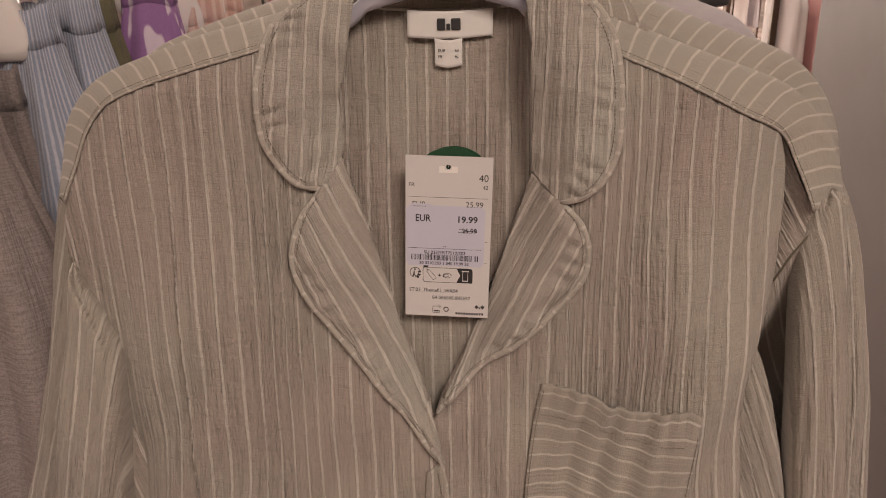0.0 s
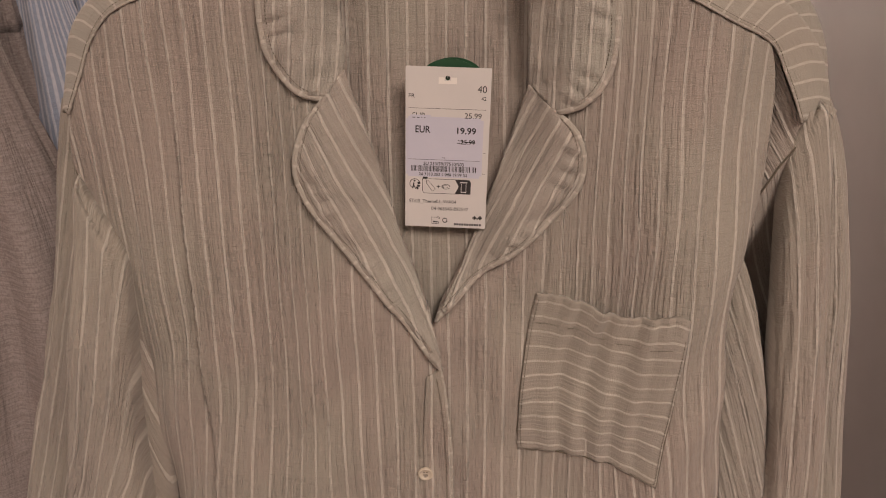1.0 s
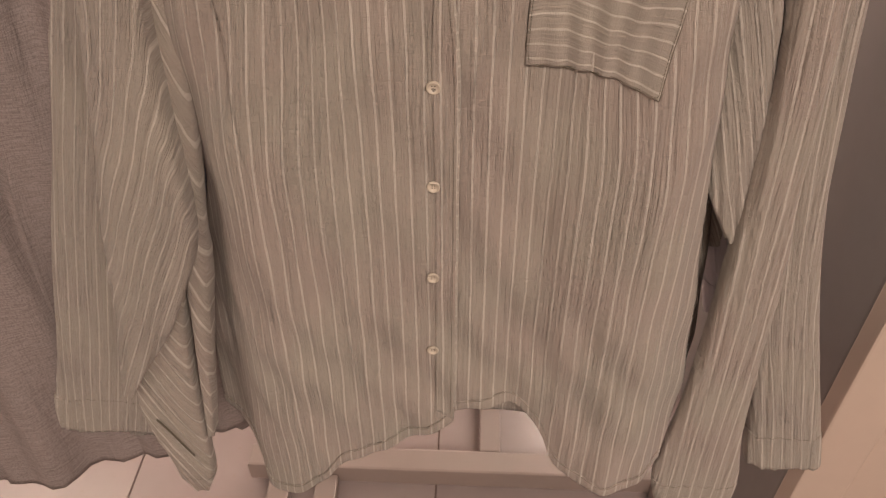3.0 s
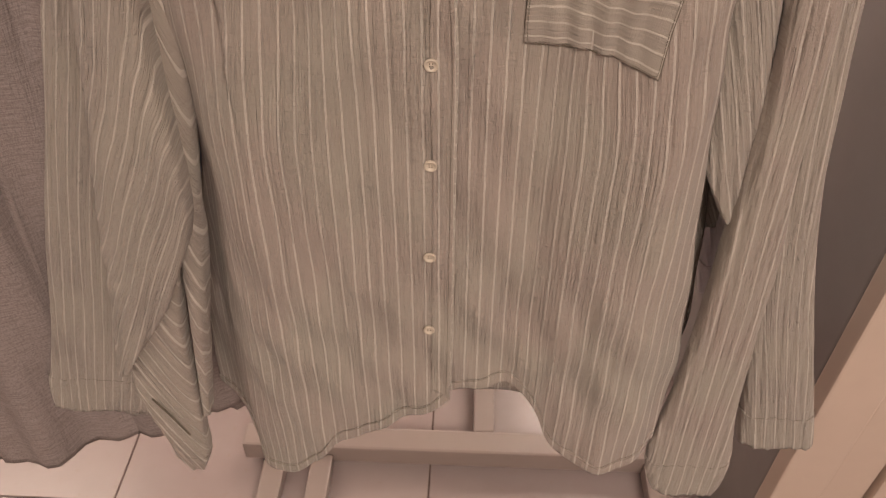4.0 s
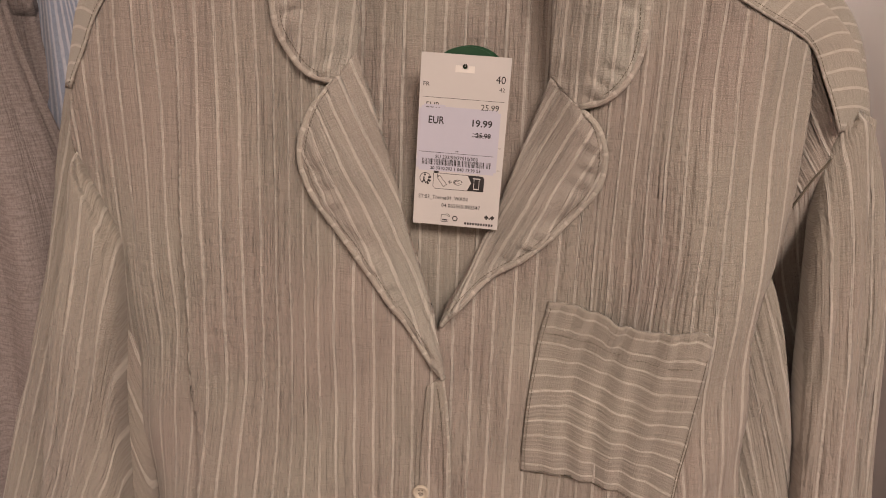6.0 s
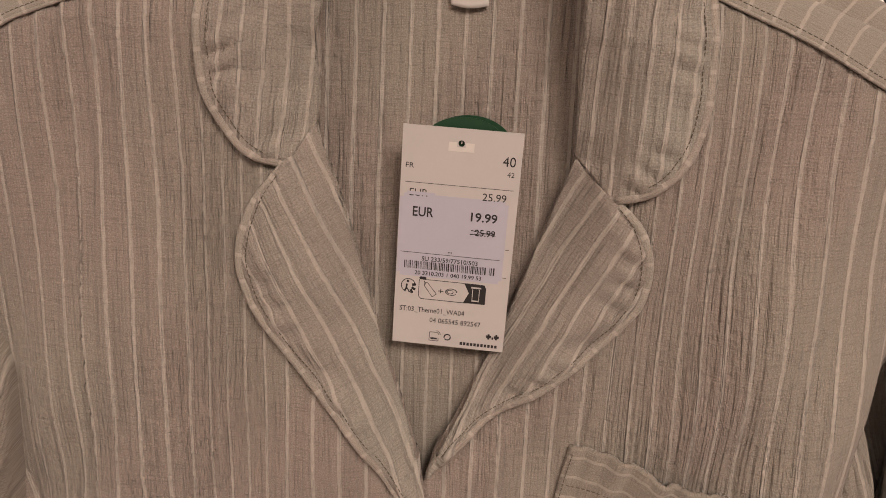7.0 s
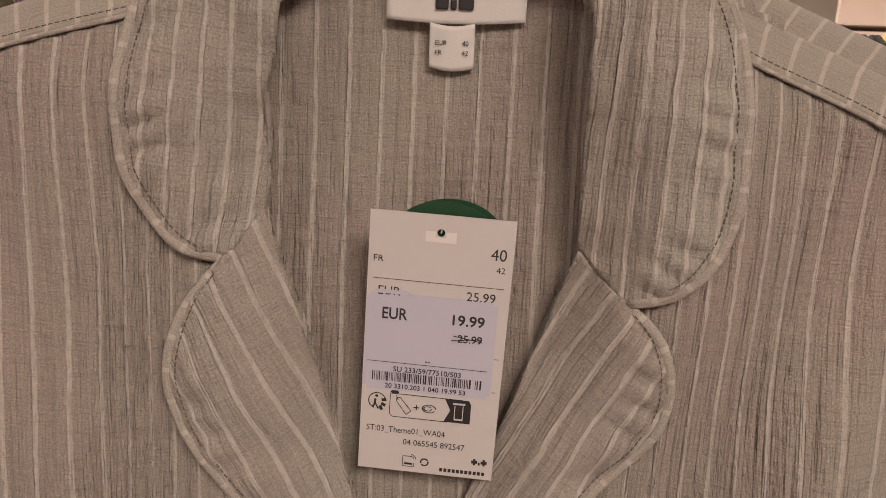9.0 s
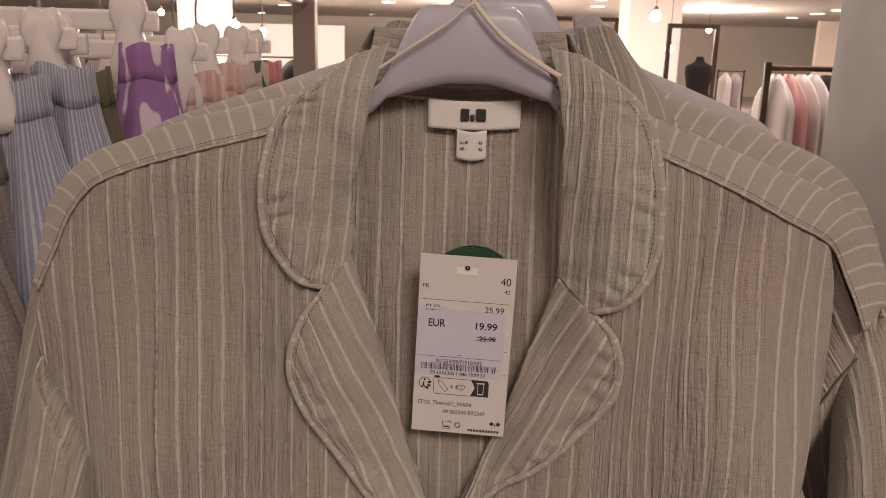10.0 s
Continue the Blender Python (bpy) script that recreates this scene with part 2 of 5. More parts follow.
def length(points):
    return float(np.linalg.norm(np.diff(spline(points, 60), axis=0), axis=1).sum())


def holder(name, label="", category="", group="", kind="", at=(0, 0, 0)):
    ob = new(name)
    ob.empty_display_size = 0.05
    ob.location = at
    return tagged(ob, label, category, group, kind)


def fix(ob, parent, label=""):
    if parent is not None:
        ob.parent = parent
        base = Vector((0, 0, 0))
        o = parent
        while o is not None:
            base += o.location
            o = o.parent
        ob.location = ob.location - base if ob.location.length else -base
    return tagged(ob, label)


def mesh_part(name, verts, faces, material, parent, label="", uvs=None, smooth=True):
    me = bpy.data.meshes.new(name)
    me.from_pydata([tuple(map(float, v)) for v in verts], [], faces)
    if uvs is not None:
        layer = me.uv_layers.new(name="UVMap")
        idx = np.zeros(len(me.loops), int)
        me.loops.foreach_get("vertex_index", idx)
        layer.data.foreach_set("uv", np.array(uvs, np.float32)[idx].ravel())
    me.materials.append(material)
    if smooth:
        me.polygons.foreach_set("use_smooth", [True] * len(me.polygons))
    me.update()
    return fix(new(name, me), parent, label)


def part(name, bm, material, parent, label="", smooth=False):
    me = bpy.data.meshes.new(name)
    bm.normal_update()
    bm.to_mesh(me)
    bm.free()
    me.materials.append(material)
    if smooth:
        me.polygons.foreach_set("use_smooth", [True] * len(me.polygons))
    return fix(new(name, me), parent, label)


def grid_faces(m, n, wrap=False):
    f = []
    for i in range(m - 1):
        for j in range(n - (0 if wrap else 1)):
            k = (j + 1) % n
            f.append((i * n + j, i * n + k, (i + 1) * n + k, (i + 1) * n + j))
    return f


def cloth_grid(name, p, uv, material, parent, label="", thick=0.0012):
    """p: m x n x 3 places, uv: m x n x 2 in metres of cloth."""
    m, n = p.shape[:2]
    ob = mesh_part(name, p.reshape(-1, 3), grid_faces(m, n), material, parent, label, uv.reshape(-1, 2))
    if thick:
        mod = ob.modifiers.new("thickness", "SOLIDIFY")
        mod.thickness, mod.offset = thick, 0.0
    return ob


def coons(top, bottom, left, right, n, m):
    """A patch in x and z from its four edges."""
    t, b, l, r = spline(top, n), spline(bottom, n), spline(left, m), spline(right, m)
    s, q = np.linspace(0, 1, n)[None, :, None], np.linspace(0, 1, m)[:, None, None]
    ruled_v = (1 - q) * t[None] + q * b[None]
    ruled_u = (1 - s) * l[:, None] + s * r[:, None]
    corner = (1 - s) * (1 - q) * t[0] + s * (1 - q) * t[-1] + (1 - s) * q * b[0] + s * q * b[-1]
    return ruled_v + ruled_u - corner


def ruled(a, b, n, m):
    """A strip in the plane between two curves: m along, n across."""
    a, b = spline(a, m)[:, None], spline(b, m)[:, None]
    s = np.linspace(0, 1, n)[None, :, None]
    return a * (1 - s) + b * s


def loft(curves, n, m):
    """A surface through several space curves: n along each, m across them."""
    rows = np.array([spline(c, n) for c in curves])
    return np.stack([spline(rows[:, j], m) for j in range(n)], 1)


def tube(name, points, radius, material, parent, label="", sides=6, n=None, flat=1.0, caps=True):
    """A round or flattened cord along a smooth curve."""
    n = n or max(8, int(length(points) / 0.004))
    p = spline(points, n)
    d = np.gradient(p, axis=0)
    d /= np.linalg.norm(d, axis=1)[:, None] + 1e-12
    ref = np.array([0.0, -1.0, 0.0])
    side = np.cross(d, ref)
    weak = np.linalg.norm(side, axis=1) < 0.15
    side[weak] = np.cross(d[weak], [1.0, 0, 0])
    side /= np.linalg.norm(side, axis=1)[:, None]
    up = np.cross(side, d)
    a = np.linspace(0, 2 * math.pi, sides, endpoint=False)
    v = p[:, None] + radius * (side[:, None] * np.cos(a)[None, :, None] + flat * up[:, None] * np.sin(a)[None, :, None])
    run = np.r_[0, np.cumsum(np.linalg.norm(np.diff(p, axis=0), axis=1))]
    uv = np.stack(np.broadcast_arrays(run[:, None], (a * radius)[None, :]), -1)
    faces = grid_faces(n, sides, True)
    if caps:
        faces += [tuple(range(sides - 1, -1, -1)), tuple(range((n - 1) * sides, n * sides))]
    return mesh_part(name, v.reshape(-1, 3), faces, material, parent, label, uv.reshape(-1, 2))


def stitches(name, points, material, parent, dash=0.0017, gap=0.0007, r=0.00021):
    """A seam's run of short stitches along a curve, as one part."""
    total = length(points)
    count = max(2, int(total / (dash + gap)))
    p = spline(points, count * 3 + 1)
    verts, faces = [], []
    for i in range(count):
        a, b = p[3 * i], p[3 * i + 2]
        d = (b - a) / (np.linalg.norm(b - a) + 1e-12)
        s = np.cross(d, [0, 1, 0])
        s /= np.linalg.norm(s) + 1e-12
        o = len(verts)
        for e in (a, b):
            verts += [e + r * s, e - np.array([0, 2 * r, 0]), e - r * s]
        faces += [(o, o + 1, o + 4, o + 3), (o + 1, o + 2, o + 5, o + 4), (o, o + 2, o + 1), (o + 3, o + 4, o + 5)]
    return mesh_part(name, verts, faces, material, parent, "", None)


def box_bm(lo, hi, bevel=0.0, segments=2):
    bm = bmesh.new()
    bmesh.ops.create_cube(bm, size=1)
    for v in bm.verts:
        v.co = Vector([lo[k] + (v.co[k] + 0.5) * (hi[k] - lo[k]) for k in range(3)])
    if bevel:
        bmesh.ops.bevel(bm, geom=list(bm.edges), offset=bevel, segments=segments, affect="EDGES", profile=0.6)
    return bm


def smooth01(x, a, b):
    w = np.clip((np.asarray(x, float) - a) / (b - a), 0, 1)
    return w * w * (3 - 2 * w)


# ---- setting ----
def floor_and_room():
    floor = holder("floor", "polished beige stone tile floor with brown joints", "floor", kind="structure")
    part("floor_bed", box_bm((-22, -8, -0.2), (22, 38, -0.004)), grout, floor)
    # far field of tiles, joined
    verts, faces = [], []
    size, ox, oy = 0.6, -0.055, 0.70
    near = []
    for i in range(-36, 36):
        for j in range(-14, 62):
            x0, y0_ = ox + i * size, oy + j * size
            if -6 <= i <= 5 and -2 <= j <= 8:
                near.append((x0, y0_))
                continue
            o = len(verts)
            g = 0.0015
            verts += [(x0 + g, y0_ + g, 0), (x0 + size - g, y0_ + g, 0), (x0 + size - g, y0_ + size - g, 0), (x0 + g, y0_ + size - g, 0)]
            faces.append((o, o + 1, o + 2, o + 3))
    far = mesh_part("far_tiles", verts, faces, tile_mat, floor, smooth=False)
    tagged(far, kind="stuff")
    me = bpy.data.meshes.new("tile")
    bm = box_bm((0.0015, 0.0015, -0.006), (size - 0.0015, size - 0.0015, 0.0), 0.0012, 1)
    bm.to_mesh(me)
    bm.free()
    me.materials.append(tile_mat)
    for x0, y0_ in near:
        t = new("tile", me)
        t.parent = floor
        t.location = (x0, y0_, 0)
    part("ceiling", box_bm((-22, -8, CEIL), (22, 38, CEIL + 0.2)), ceil_paint, None)
    tagged(bpy.data.objects["ceiling"], "cream painted store ceiling with rows of downlights", "ceiling", kind="structure")
    for name, lo, hi, m in (("wall_north", (-22, 38, 0), (22, 38.2, CEIL), wall_paint), ("wall_south", (-22, -8.2, 0), (22, -8, CEIL), wall_paint),
                            ("wall_east", (22, -8, 0), (22.2, 38, CEIL), beige_paint), ("wall_west", (-22.2, -8, 0), (-22, 38, CEIL), wall_paint)):
        tagged(part(name, box_bm(lo, hi), m, None), "warm white painted store wall", "wall", kind="structure")


floor_and_room()


def pillar():
    """The clad pillar beside the rack: a grey flank and a beige front with upright strips."""
    p = holder("pillar", "clad store pillar with grey flank and beige front strips", "pillar", kind="structure")
    part("flank_panel", box_bm((0.462, 0.61, 0.0), (0.90, 1.12, CEIL), 0.004), panel_mat, p, "matt grey side panel")
    part("front_strip", box_bm((0.460, 0.575, 0.0), (0.532, 0.608, CEIL), 0.004), trim_mat, p, "beige upright strip")
    part("front_strip", box_bm((0.536, 0.585, 0.0), (0.60, 0.608, CEIL), 0.004), trim_mat, p, "beige upright strip")
    part("front_strip", box_bm((0.604, 0.575, 0.0), (0.90, 0.608, CEIL), 0.004), trim_mat, p, "beige upright strip")


pillar()


# ---- the striped pyjama shirt ----
CX = -0.008
BULGE_X = [-0.34, -0.27, -0.235, -0.212, -0.192, -0.15, -0.09, -0.02, 0.05, 0.10, 0.14, 0.172, 0.195, 0.24, 0.30]
BULGE_Y = [0.120, 0.105, 0.075, 0.032, 0.000, -0.012, -0.004, 0.000, 0.008, -0.006, -0.020, -0.010, 0.018, 0.05, 0.07]
BULGE = spline(list(zip(BULGE_X, BULGE_Y)), 240)


def lean(z):
    return 0.478 - 0.05 * (1.34 - np.asarray(z, float))


def front_y(x, z):
    """How far the shirt's front stands from the aisle, over x and z."""
    x, z = np.asarray(x, float), np.asarray(z, float)
    flare = 1 + 0.10 * smooth01(1.1 - z, 0.0, 0.5)
    low = smooth01(1.36 - z, 0.0, 0.12)
    b = np.interp((x - CX) / flare + CX, BULGE[:, 0], BULGE[:, 1])
    b = np.where(x < -0.17, b * (0.25 + 0.75 * smooth01(1.20 - z, 0.0, 0.28)), b)
    top = 0.012 * smooth01(np.abs(x - CX), 0.09, 0.24) + 0.30 * np.maximum(z - 1.405, 0)
    hang = smooth01(1.25 - z, 0.0, 0.55)
    fold = 0.0016 * np.sin(2 * np.pi * (x * 11.0 + 0.35 * np.sin(z * 5.0))) + 0.0013 * np.sin(2 * np.pi * (x * 27 + 0.5 * np.sin(z * 7 + 1)))
    soft = 0.0012 * np.sin(x * 90 + 9 * np.sin(z * 8.0)) + 0.001 * np.sin(z * 55 + 6 * np.sin(x * 21))
    # the cloth dips inwards along the two lines where the lapels turn over
    open_ = smooth01(z, 1.19, 1.25) * (1 - smooth01(z, 1.385, 1.44))
    xl = np.interp(z, [1.19, 1.223, 1.257, 1.301, 1.339, 1.365, 1.446], [-0.0135, -0.022, -0.032, -0.044, -0.055, -0.064, -0.060])
    xr = np.interp(z, [1.205, 1.242, 1.29, 1.328, 1.354, 1.446], [-0.014, 0.003, 0.020, 0.033, 0.041, 0.038])
    dip = 0.021 * open_ * (np.exp(-((x - xl) / 0.018) ** 2) * (x <= xl + 0.01) + np.exp(-((x - xr) / 0.018) ** 2) * (x >= xr - 0.01))
    return lean(z) + b * (0.25 + 0.75 * low) + top * (1 - low * 0.5) + fold * hang + 1.4 * soft + dip + 0.011 * np.exp(-((x - 0.052) / 0.028) ** 2) * smooth01(1.02 - z, 0.0, 0.3) * smooth01(z, 0.72, 0.83)


def sheet(name, xz, y, uv, material, parent, label="", thick=0.0012):
    p = np.stack([xz[..., 0], y, xz[..., 1]], -1)
    return cloth_grid(name, p, uv, material, parent, label, thick)


def at_front(points, off=0.0):
    p = np.array(points, float)
    return np.stack([p[:, 0], front_y(p[:, 0], p[:, 1]) + off, p[:, 1]], 1)


SEAM_L = [(-0.240, 1.338), (-0.228, 1.361), (-0.218, 1.381), (-0.202, 1.398), (-0.180, 1.408), (-0.147, 1.418), (-0.109, 1.428), (-0.063, 1.446)]
SEAM_R = [(0.038, 1.446), (0.093, 1.421), (0.124, 1.408), (0.156, 1.392), (0.185, 1.377), (0.198, 1.356), (0.211, 1.329)]
TOP_L = [(-0.254, 1.334), (-0.247, 1.359), (-0.238, 1.387), (-0.217, 1.409), (-0.188, 1.421), (-0.152, 1.433), (-0.112, 1.443), (-0.058, 1.462)]
TOP_R = [(0.038, 1.462), (0.095, 1.438), (0.128, 1.4255), (0.161, 1.413), (0.190, 1.402), (0.206, 1.3915), (0.2195, 1.3765), (0.2285, 1.360), (0.2335, 1.347), (0.2375, 1.3275)]
FOLD_L = [(-0.063, 1.446), (-0.065, 1.400), (-0.068, 1.365), (-0.059, 1.339), (-0.048, 1.301), (-0.036, 1.257), (-0.024, 1.223), (-0.0140, 1.190)]
EDGE_L = FOLD_L + [(-0.009, 1.150), (-0.006, 1.10), (-0.006, 1.0), (-0.007, 0.85), (-0.008, 0.715)]
FOLD_R = [(0.038, 1.446), (0.042, 1.40), (0.044, 1.354), (0.036, 1.328), (0.023, 1.290), (0.005, 1.242), (-0.014, 1.205)]
EDGE_R = FOLD_R + [(-0.026, 1.16), (-0.028, 1.05), (-0.028, 0.90), (-0.027, 0.728)]
SIDE_L = [(-0.240, 1.338), (-0.245, 1.316), (-0.246, 1.300), (-0.236, 1.275), (-0.224, 1.250), (-0.219, 1.22), (-0.221, 1.15), (-0.232, 0.98), (-0.262, 0.84), (-0.283, 0.712), (-0.290, 0.60)]
SIDE_B = [(0.211, 1.329), (0.198, 1.30), (0.187, 1.246), (0.181, 1.178), (0.186, 1.086), (0.199, 0.963), (0.213, 0.85), (0.222, 0.74), (0.214, 0.632)]
SIDE_R = [(0.184, 1.378), (0.1895, 1.362), (0.191, 1.345), (0.191, 1.322), (0.1905, 1.299), (0.189, 1.276), (0.184, 1.254), (0.176, 1.234), (0.1730, 1.205), (0.176, 1.17), (0.185, 1.086), (0.199, 0.963), (0.213, 0.85), (0.222, 0.74), (0.214, 0.636)]
TUCK_A = [(0.181, 1.3795), (0.187, 1.376), (0.191, 1.371), (0.1955, 1.361), (0.202, 1.3475), (0.209, 1.335), (0.2172, 1.3262)]
TUCK_B = [(0.180, 1.262), (0.188, 1.273), (0.1944, 1.2838), (0.2027, 1.3005), (0.2087, 1.309), (0.2135, 1.3165), (0.2179, 1.3238)]
HEM_L = [(-0.290, 0.60), (-0.25, 0.592), (-0.228, 0.586), (-0.207, 0.585), (-0.185, 0.590), (-0.166, 0.598), (-0.146, 0.620), (-0.128, 0.645), (-0.099, 0.660), (-0.067, 0.677), (-0.036, 0.693), (-0.008, 0.715)]
HEM_R = [(-0.027, 0.722), (0.010, 0.728), (0.040, 0.732), (0.058, 0.727), (0.072, 0.713), (0.084, 0.690), (0.093, 0.662), (0.104, 0.642), (0.122, 0.631), (0.142, 0.627), (0.176, 0.627), (0.214, 0.636)]
# hanging layers of the sleeves: height, outer and inner edge
UPPER_L = [(1.296, -0.2455, -0.243), (1.284, -0.246, -0.2385), (1.268, -0.2475, -0.229), (1.25, -0.2496, -0.2195), (1.2355, -0.252, -0.2165), (1.20, -0.2585, -0.2175), (1.16, -0.2655, -0.221),
           (1.11, -0.2735, -0.2238), (1.05, -0.2858, -0.2256), (1.0, -0.2965, -0.2268), (0.96, -0.3045, -0.2285), (0.923, -0.311, -0.234), (0.897, -0.3157, -0.243), (0.862, -0.3215, -0.2586),
           (0.833, -0.3265, -0.273), (0.806, -0.332, -0.290), (0.777, -0.3375, -0.3076), (0.75, -0.342, -0.326), (0.735, -0.344, -0.336)]
OUTER_L = [(1.337, -0.2739, -0.236), (1.2855, -0.2871, -0.236), (1.2309, -0.2986, -0.237), (1.186, -0.3097, -0.24), (1.1389, -0.3231, -0.25), (1.1047, -0.3324, -0.26), (1.0651, -0.3469, -0.27),
           (0.9485, -0.3836, -0.3), (0.8457, -0.4174, -0.325), (0.7794, -0.4366, -0.335), (0.6724, -0.4685, -0.352), (0.6168, -0.488, -0.362), (0.5675, -0.4967, -0.372)]
LOWER_L = [(0.90, -0.314, -0.255), (0.845, -0.322, -0.266), (0.807, -0.331, -0.272), (0.75, -0.341, -0.278), (0.70, -0.345, -0.282), (0.668, -0.3454, -0.2838), (0.62, -0.338, -0.2862),
           (0.585, -0.332, -0.288), (0.565, -0.329, -0.291), (0.55, -0.323, -0.295), (0.541, -0.318, -0.30)]
UNDER_L = [(1.285, -0.226, -0.214), (1.255, -0.224, -0.2055), (1.21, -0.230, -0.2045), (1.17, -0.238, -0.2050), (1.12, -0.244, -0.2085), (1.06, -0.250, -0.2140), (1.0, -0.256, -0.2205),
           (0.93, -0.260, -0.2300), (0.88, -0.259, -0.2345), (0.805, -0.2655, -0.2480), (0.712, -0.2765, -0.2635), (0.64, -0.2840, -0.2760)]
SLEEVE_R = [(1.338, 0.2165, 0.2340), (1.326, 0.2135, 0.2342), (1.307, 0.2082, 0.2358), (1.291, 0.2086, 0.238), (1.268, 0.2098, 0.2412), (1.245, 0.2112, 0.2443), (1.206, 0.2147, 0.2492),
            (1.165, 0.2185, 0.2535), (1.13, 0.2220, 0.258), (1.105, 0.2255, 0.262), (1.046, 0.2290, 0.267), (0.981, 0.2310, 0.271), (0.93, 0.2310, 0.278), (0.87, 0.2312, 0.284), (0.81, 0.2308, 0.287),
            (0.737, 0.2285, 0.2925), (0.68, 0.2245, 0.2972), (0.63, 0.2190, 0.306), (0.597, 0.2168, 0.311), (0.55, 0.226, 0.312), (0.525, 0.236, 0.307)]
UNDER_R = [(1.247, 0.176, 0.183), (1.238, 0.168, 0.1884), (1.2225, 0.164, 0.196), (1.199, 0.163, 0.2047), (1.168, 0.165, 0.212), (1.126, 0.170, 0.2205), (1.08, 0.178, 0.227), (1.019, 0.190, 0.2325),
           (0.98, 0.200, 0.2335), (0.95, 0.215, 0.2345), (0.93, 0.226, 0.236)]


def sleeve(name, rows, parent, depth, back, course, label="", cuff=True, seed=0.0, material=None, tuck=0.026, crush=1.0, cap=0.016, flat=0.45):
    """A hanging sleeve: a flattened tube with long creases; rows of height, outer and inner edge.
    course: heights and x along which one woven line runs."""
    m, n = 170, 96
    r = spline([(z, a, b) for z, a, b in rows], m)
    z, xa, xb = r[:, 0], np.minimum(r[:, 1], r[:, 2]), np.maximum(r[:, 1], r[:, 2])
    a = np.linspace(0, 2 * np.pi, n, endpoint=False)
    mid, half = 0.5 * (xa + xb)[:, None], 0.5 * (xb - xa)[:, None]
    t = np.linspace(0, 1, m)[:, None]
    head = np.sqrt(np.clip(t / cap, 0.0004, 1))
    d = depth * head * np.interp(t, [0, 0.03, 0.2, 0.6, 1.0], [0.6, 0.7, 1.0, 0.9, 0.6])
    half = half * head
    back = back + tuck * (1 - smooth01(t, 0.0, 0.2))
    ca, sa = np.cos(a)[None], np.sin(a)[None]
    x = mid + half * np.sign(ca) * np.abs(ca) ** 0.75
    way = spline(course, 80)
    u = x - np.interp(-z, -way[:, 0], way[:, 1])[:, None]
    folds = (0.0016 * np.sin(u * 430 + 2.0 * np.sin(z[:, None] * 17 + seed)) + 0.0011 * np.sin(u * 890 + seed + 3 * np.sin(z[:, None] * 29))
             + 0.0008 * np.sin(z[:, None] * 210 + 4 * np.sin(u * 260 + seed)) * smooth01(np.sin(z[:, None] * 13 + seed + u * 30), -0.2, 0.8))
    y = lean(z)[:, None] + back - d * np.sign(sa) * np.abs(sa) ** flat - crush * folds * smooth01(t, 0.01, 0.12) * np.sign(sa)
    zz = np.broadcast_to(z[:, None], x.shape) + 0.002 * np.sin(5 * a[None] + 20 * t)
    run = np.r_[0, np.cumsum(np.hypot(np.diff(z), np.diff(mid[:, 0])))]
    v = np.broadcast_to(run[:, None], x.shape)
    p = np.stack([x, y, zz], -1)
    faces = grid_faces(m, n, True) + [tuple(range(n))[::-1]]
    ob = mesh_part(name, p.reshape(-1, 3), faces, material or gauze, parent, label, np.stack([u, v], -1).reshape(-1, 2))
    mod = ob.modifiers.new("thickness", "SOLIDIFY")
    mod.thickness, mod.offset = 0.001, 0.0
    if cuff:
        c = p[-14:]
        centre = c.mean(axis=1, keepdims=True)
        c = centre + (c - centre) * 1.035
        band = mesh_part("cuff", c.reshape(-1, 3), grid_faces(14, n, True), material or gauze, ob, "", np.stack([u, v], -1)[-14:].reshape(-1, 2))
        band.modifiers.new("thickness", "SOLIDIFY").thickness = 0.0016
        ring = c[0] + (c[0] - centre[0]) * 0.02
        stitches("cuff_stitching", np.vstack([ring, ring[:1]]), thread, ob)
    return ob


def yoke(name, seam, ridge, parent, flip):
    """The shoulder piece that comes over from the back, with its lines running across."""
    s = spline(seam, 40)
    a = np.stack([s[:, 0], front_y(s[:, 0], s[:, 1]) - 0.001, s[:, 1]], 1)
    g = spline(ridge, 40)
    b = np.stack([g[:, 0], np.full(len(g), 0.517), g[:, 1]], 1)
    mid = 0.5 * (a + b) + np.array([0, -0.001, 0.002]) + 0.1 * (b - a)
    c = b + np.array([0, 0.022, -0.003])
    e = b + np.array([0, 0.04, -0.03])
    p = loft([a, mid, b, c, e], 90, 26)
    m, n = p.shape[:2]
    run = np.linspace(0, length(b), n)[None]
    across = np.linspace(0, 0.06, m)[:, None]
    u = np.broadcast_to(run + flip * across * 0.3, (m, n))
    v = np.broadcast_to(across + 0 * run, (m, n))
    ob = cloth_grid(name, p, np.stack([u, v], -1), gauze_yoke, parent)
    tube("seam", a + np.array([0, -0.0008, 0.0002]), 0.0008, gauze_plain, ob, "", 6)
    stitches("seam_stitching", a + np.array([0, -0.0012, 0.0030]), thread, ob, r=0.00018)
    return ob


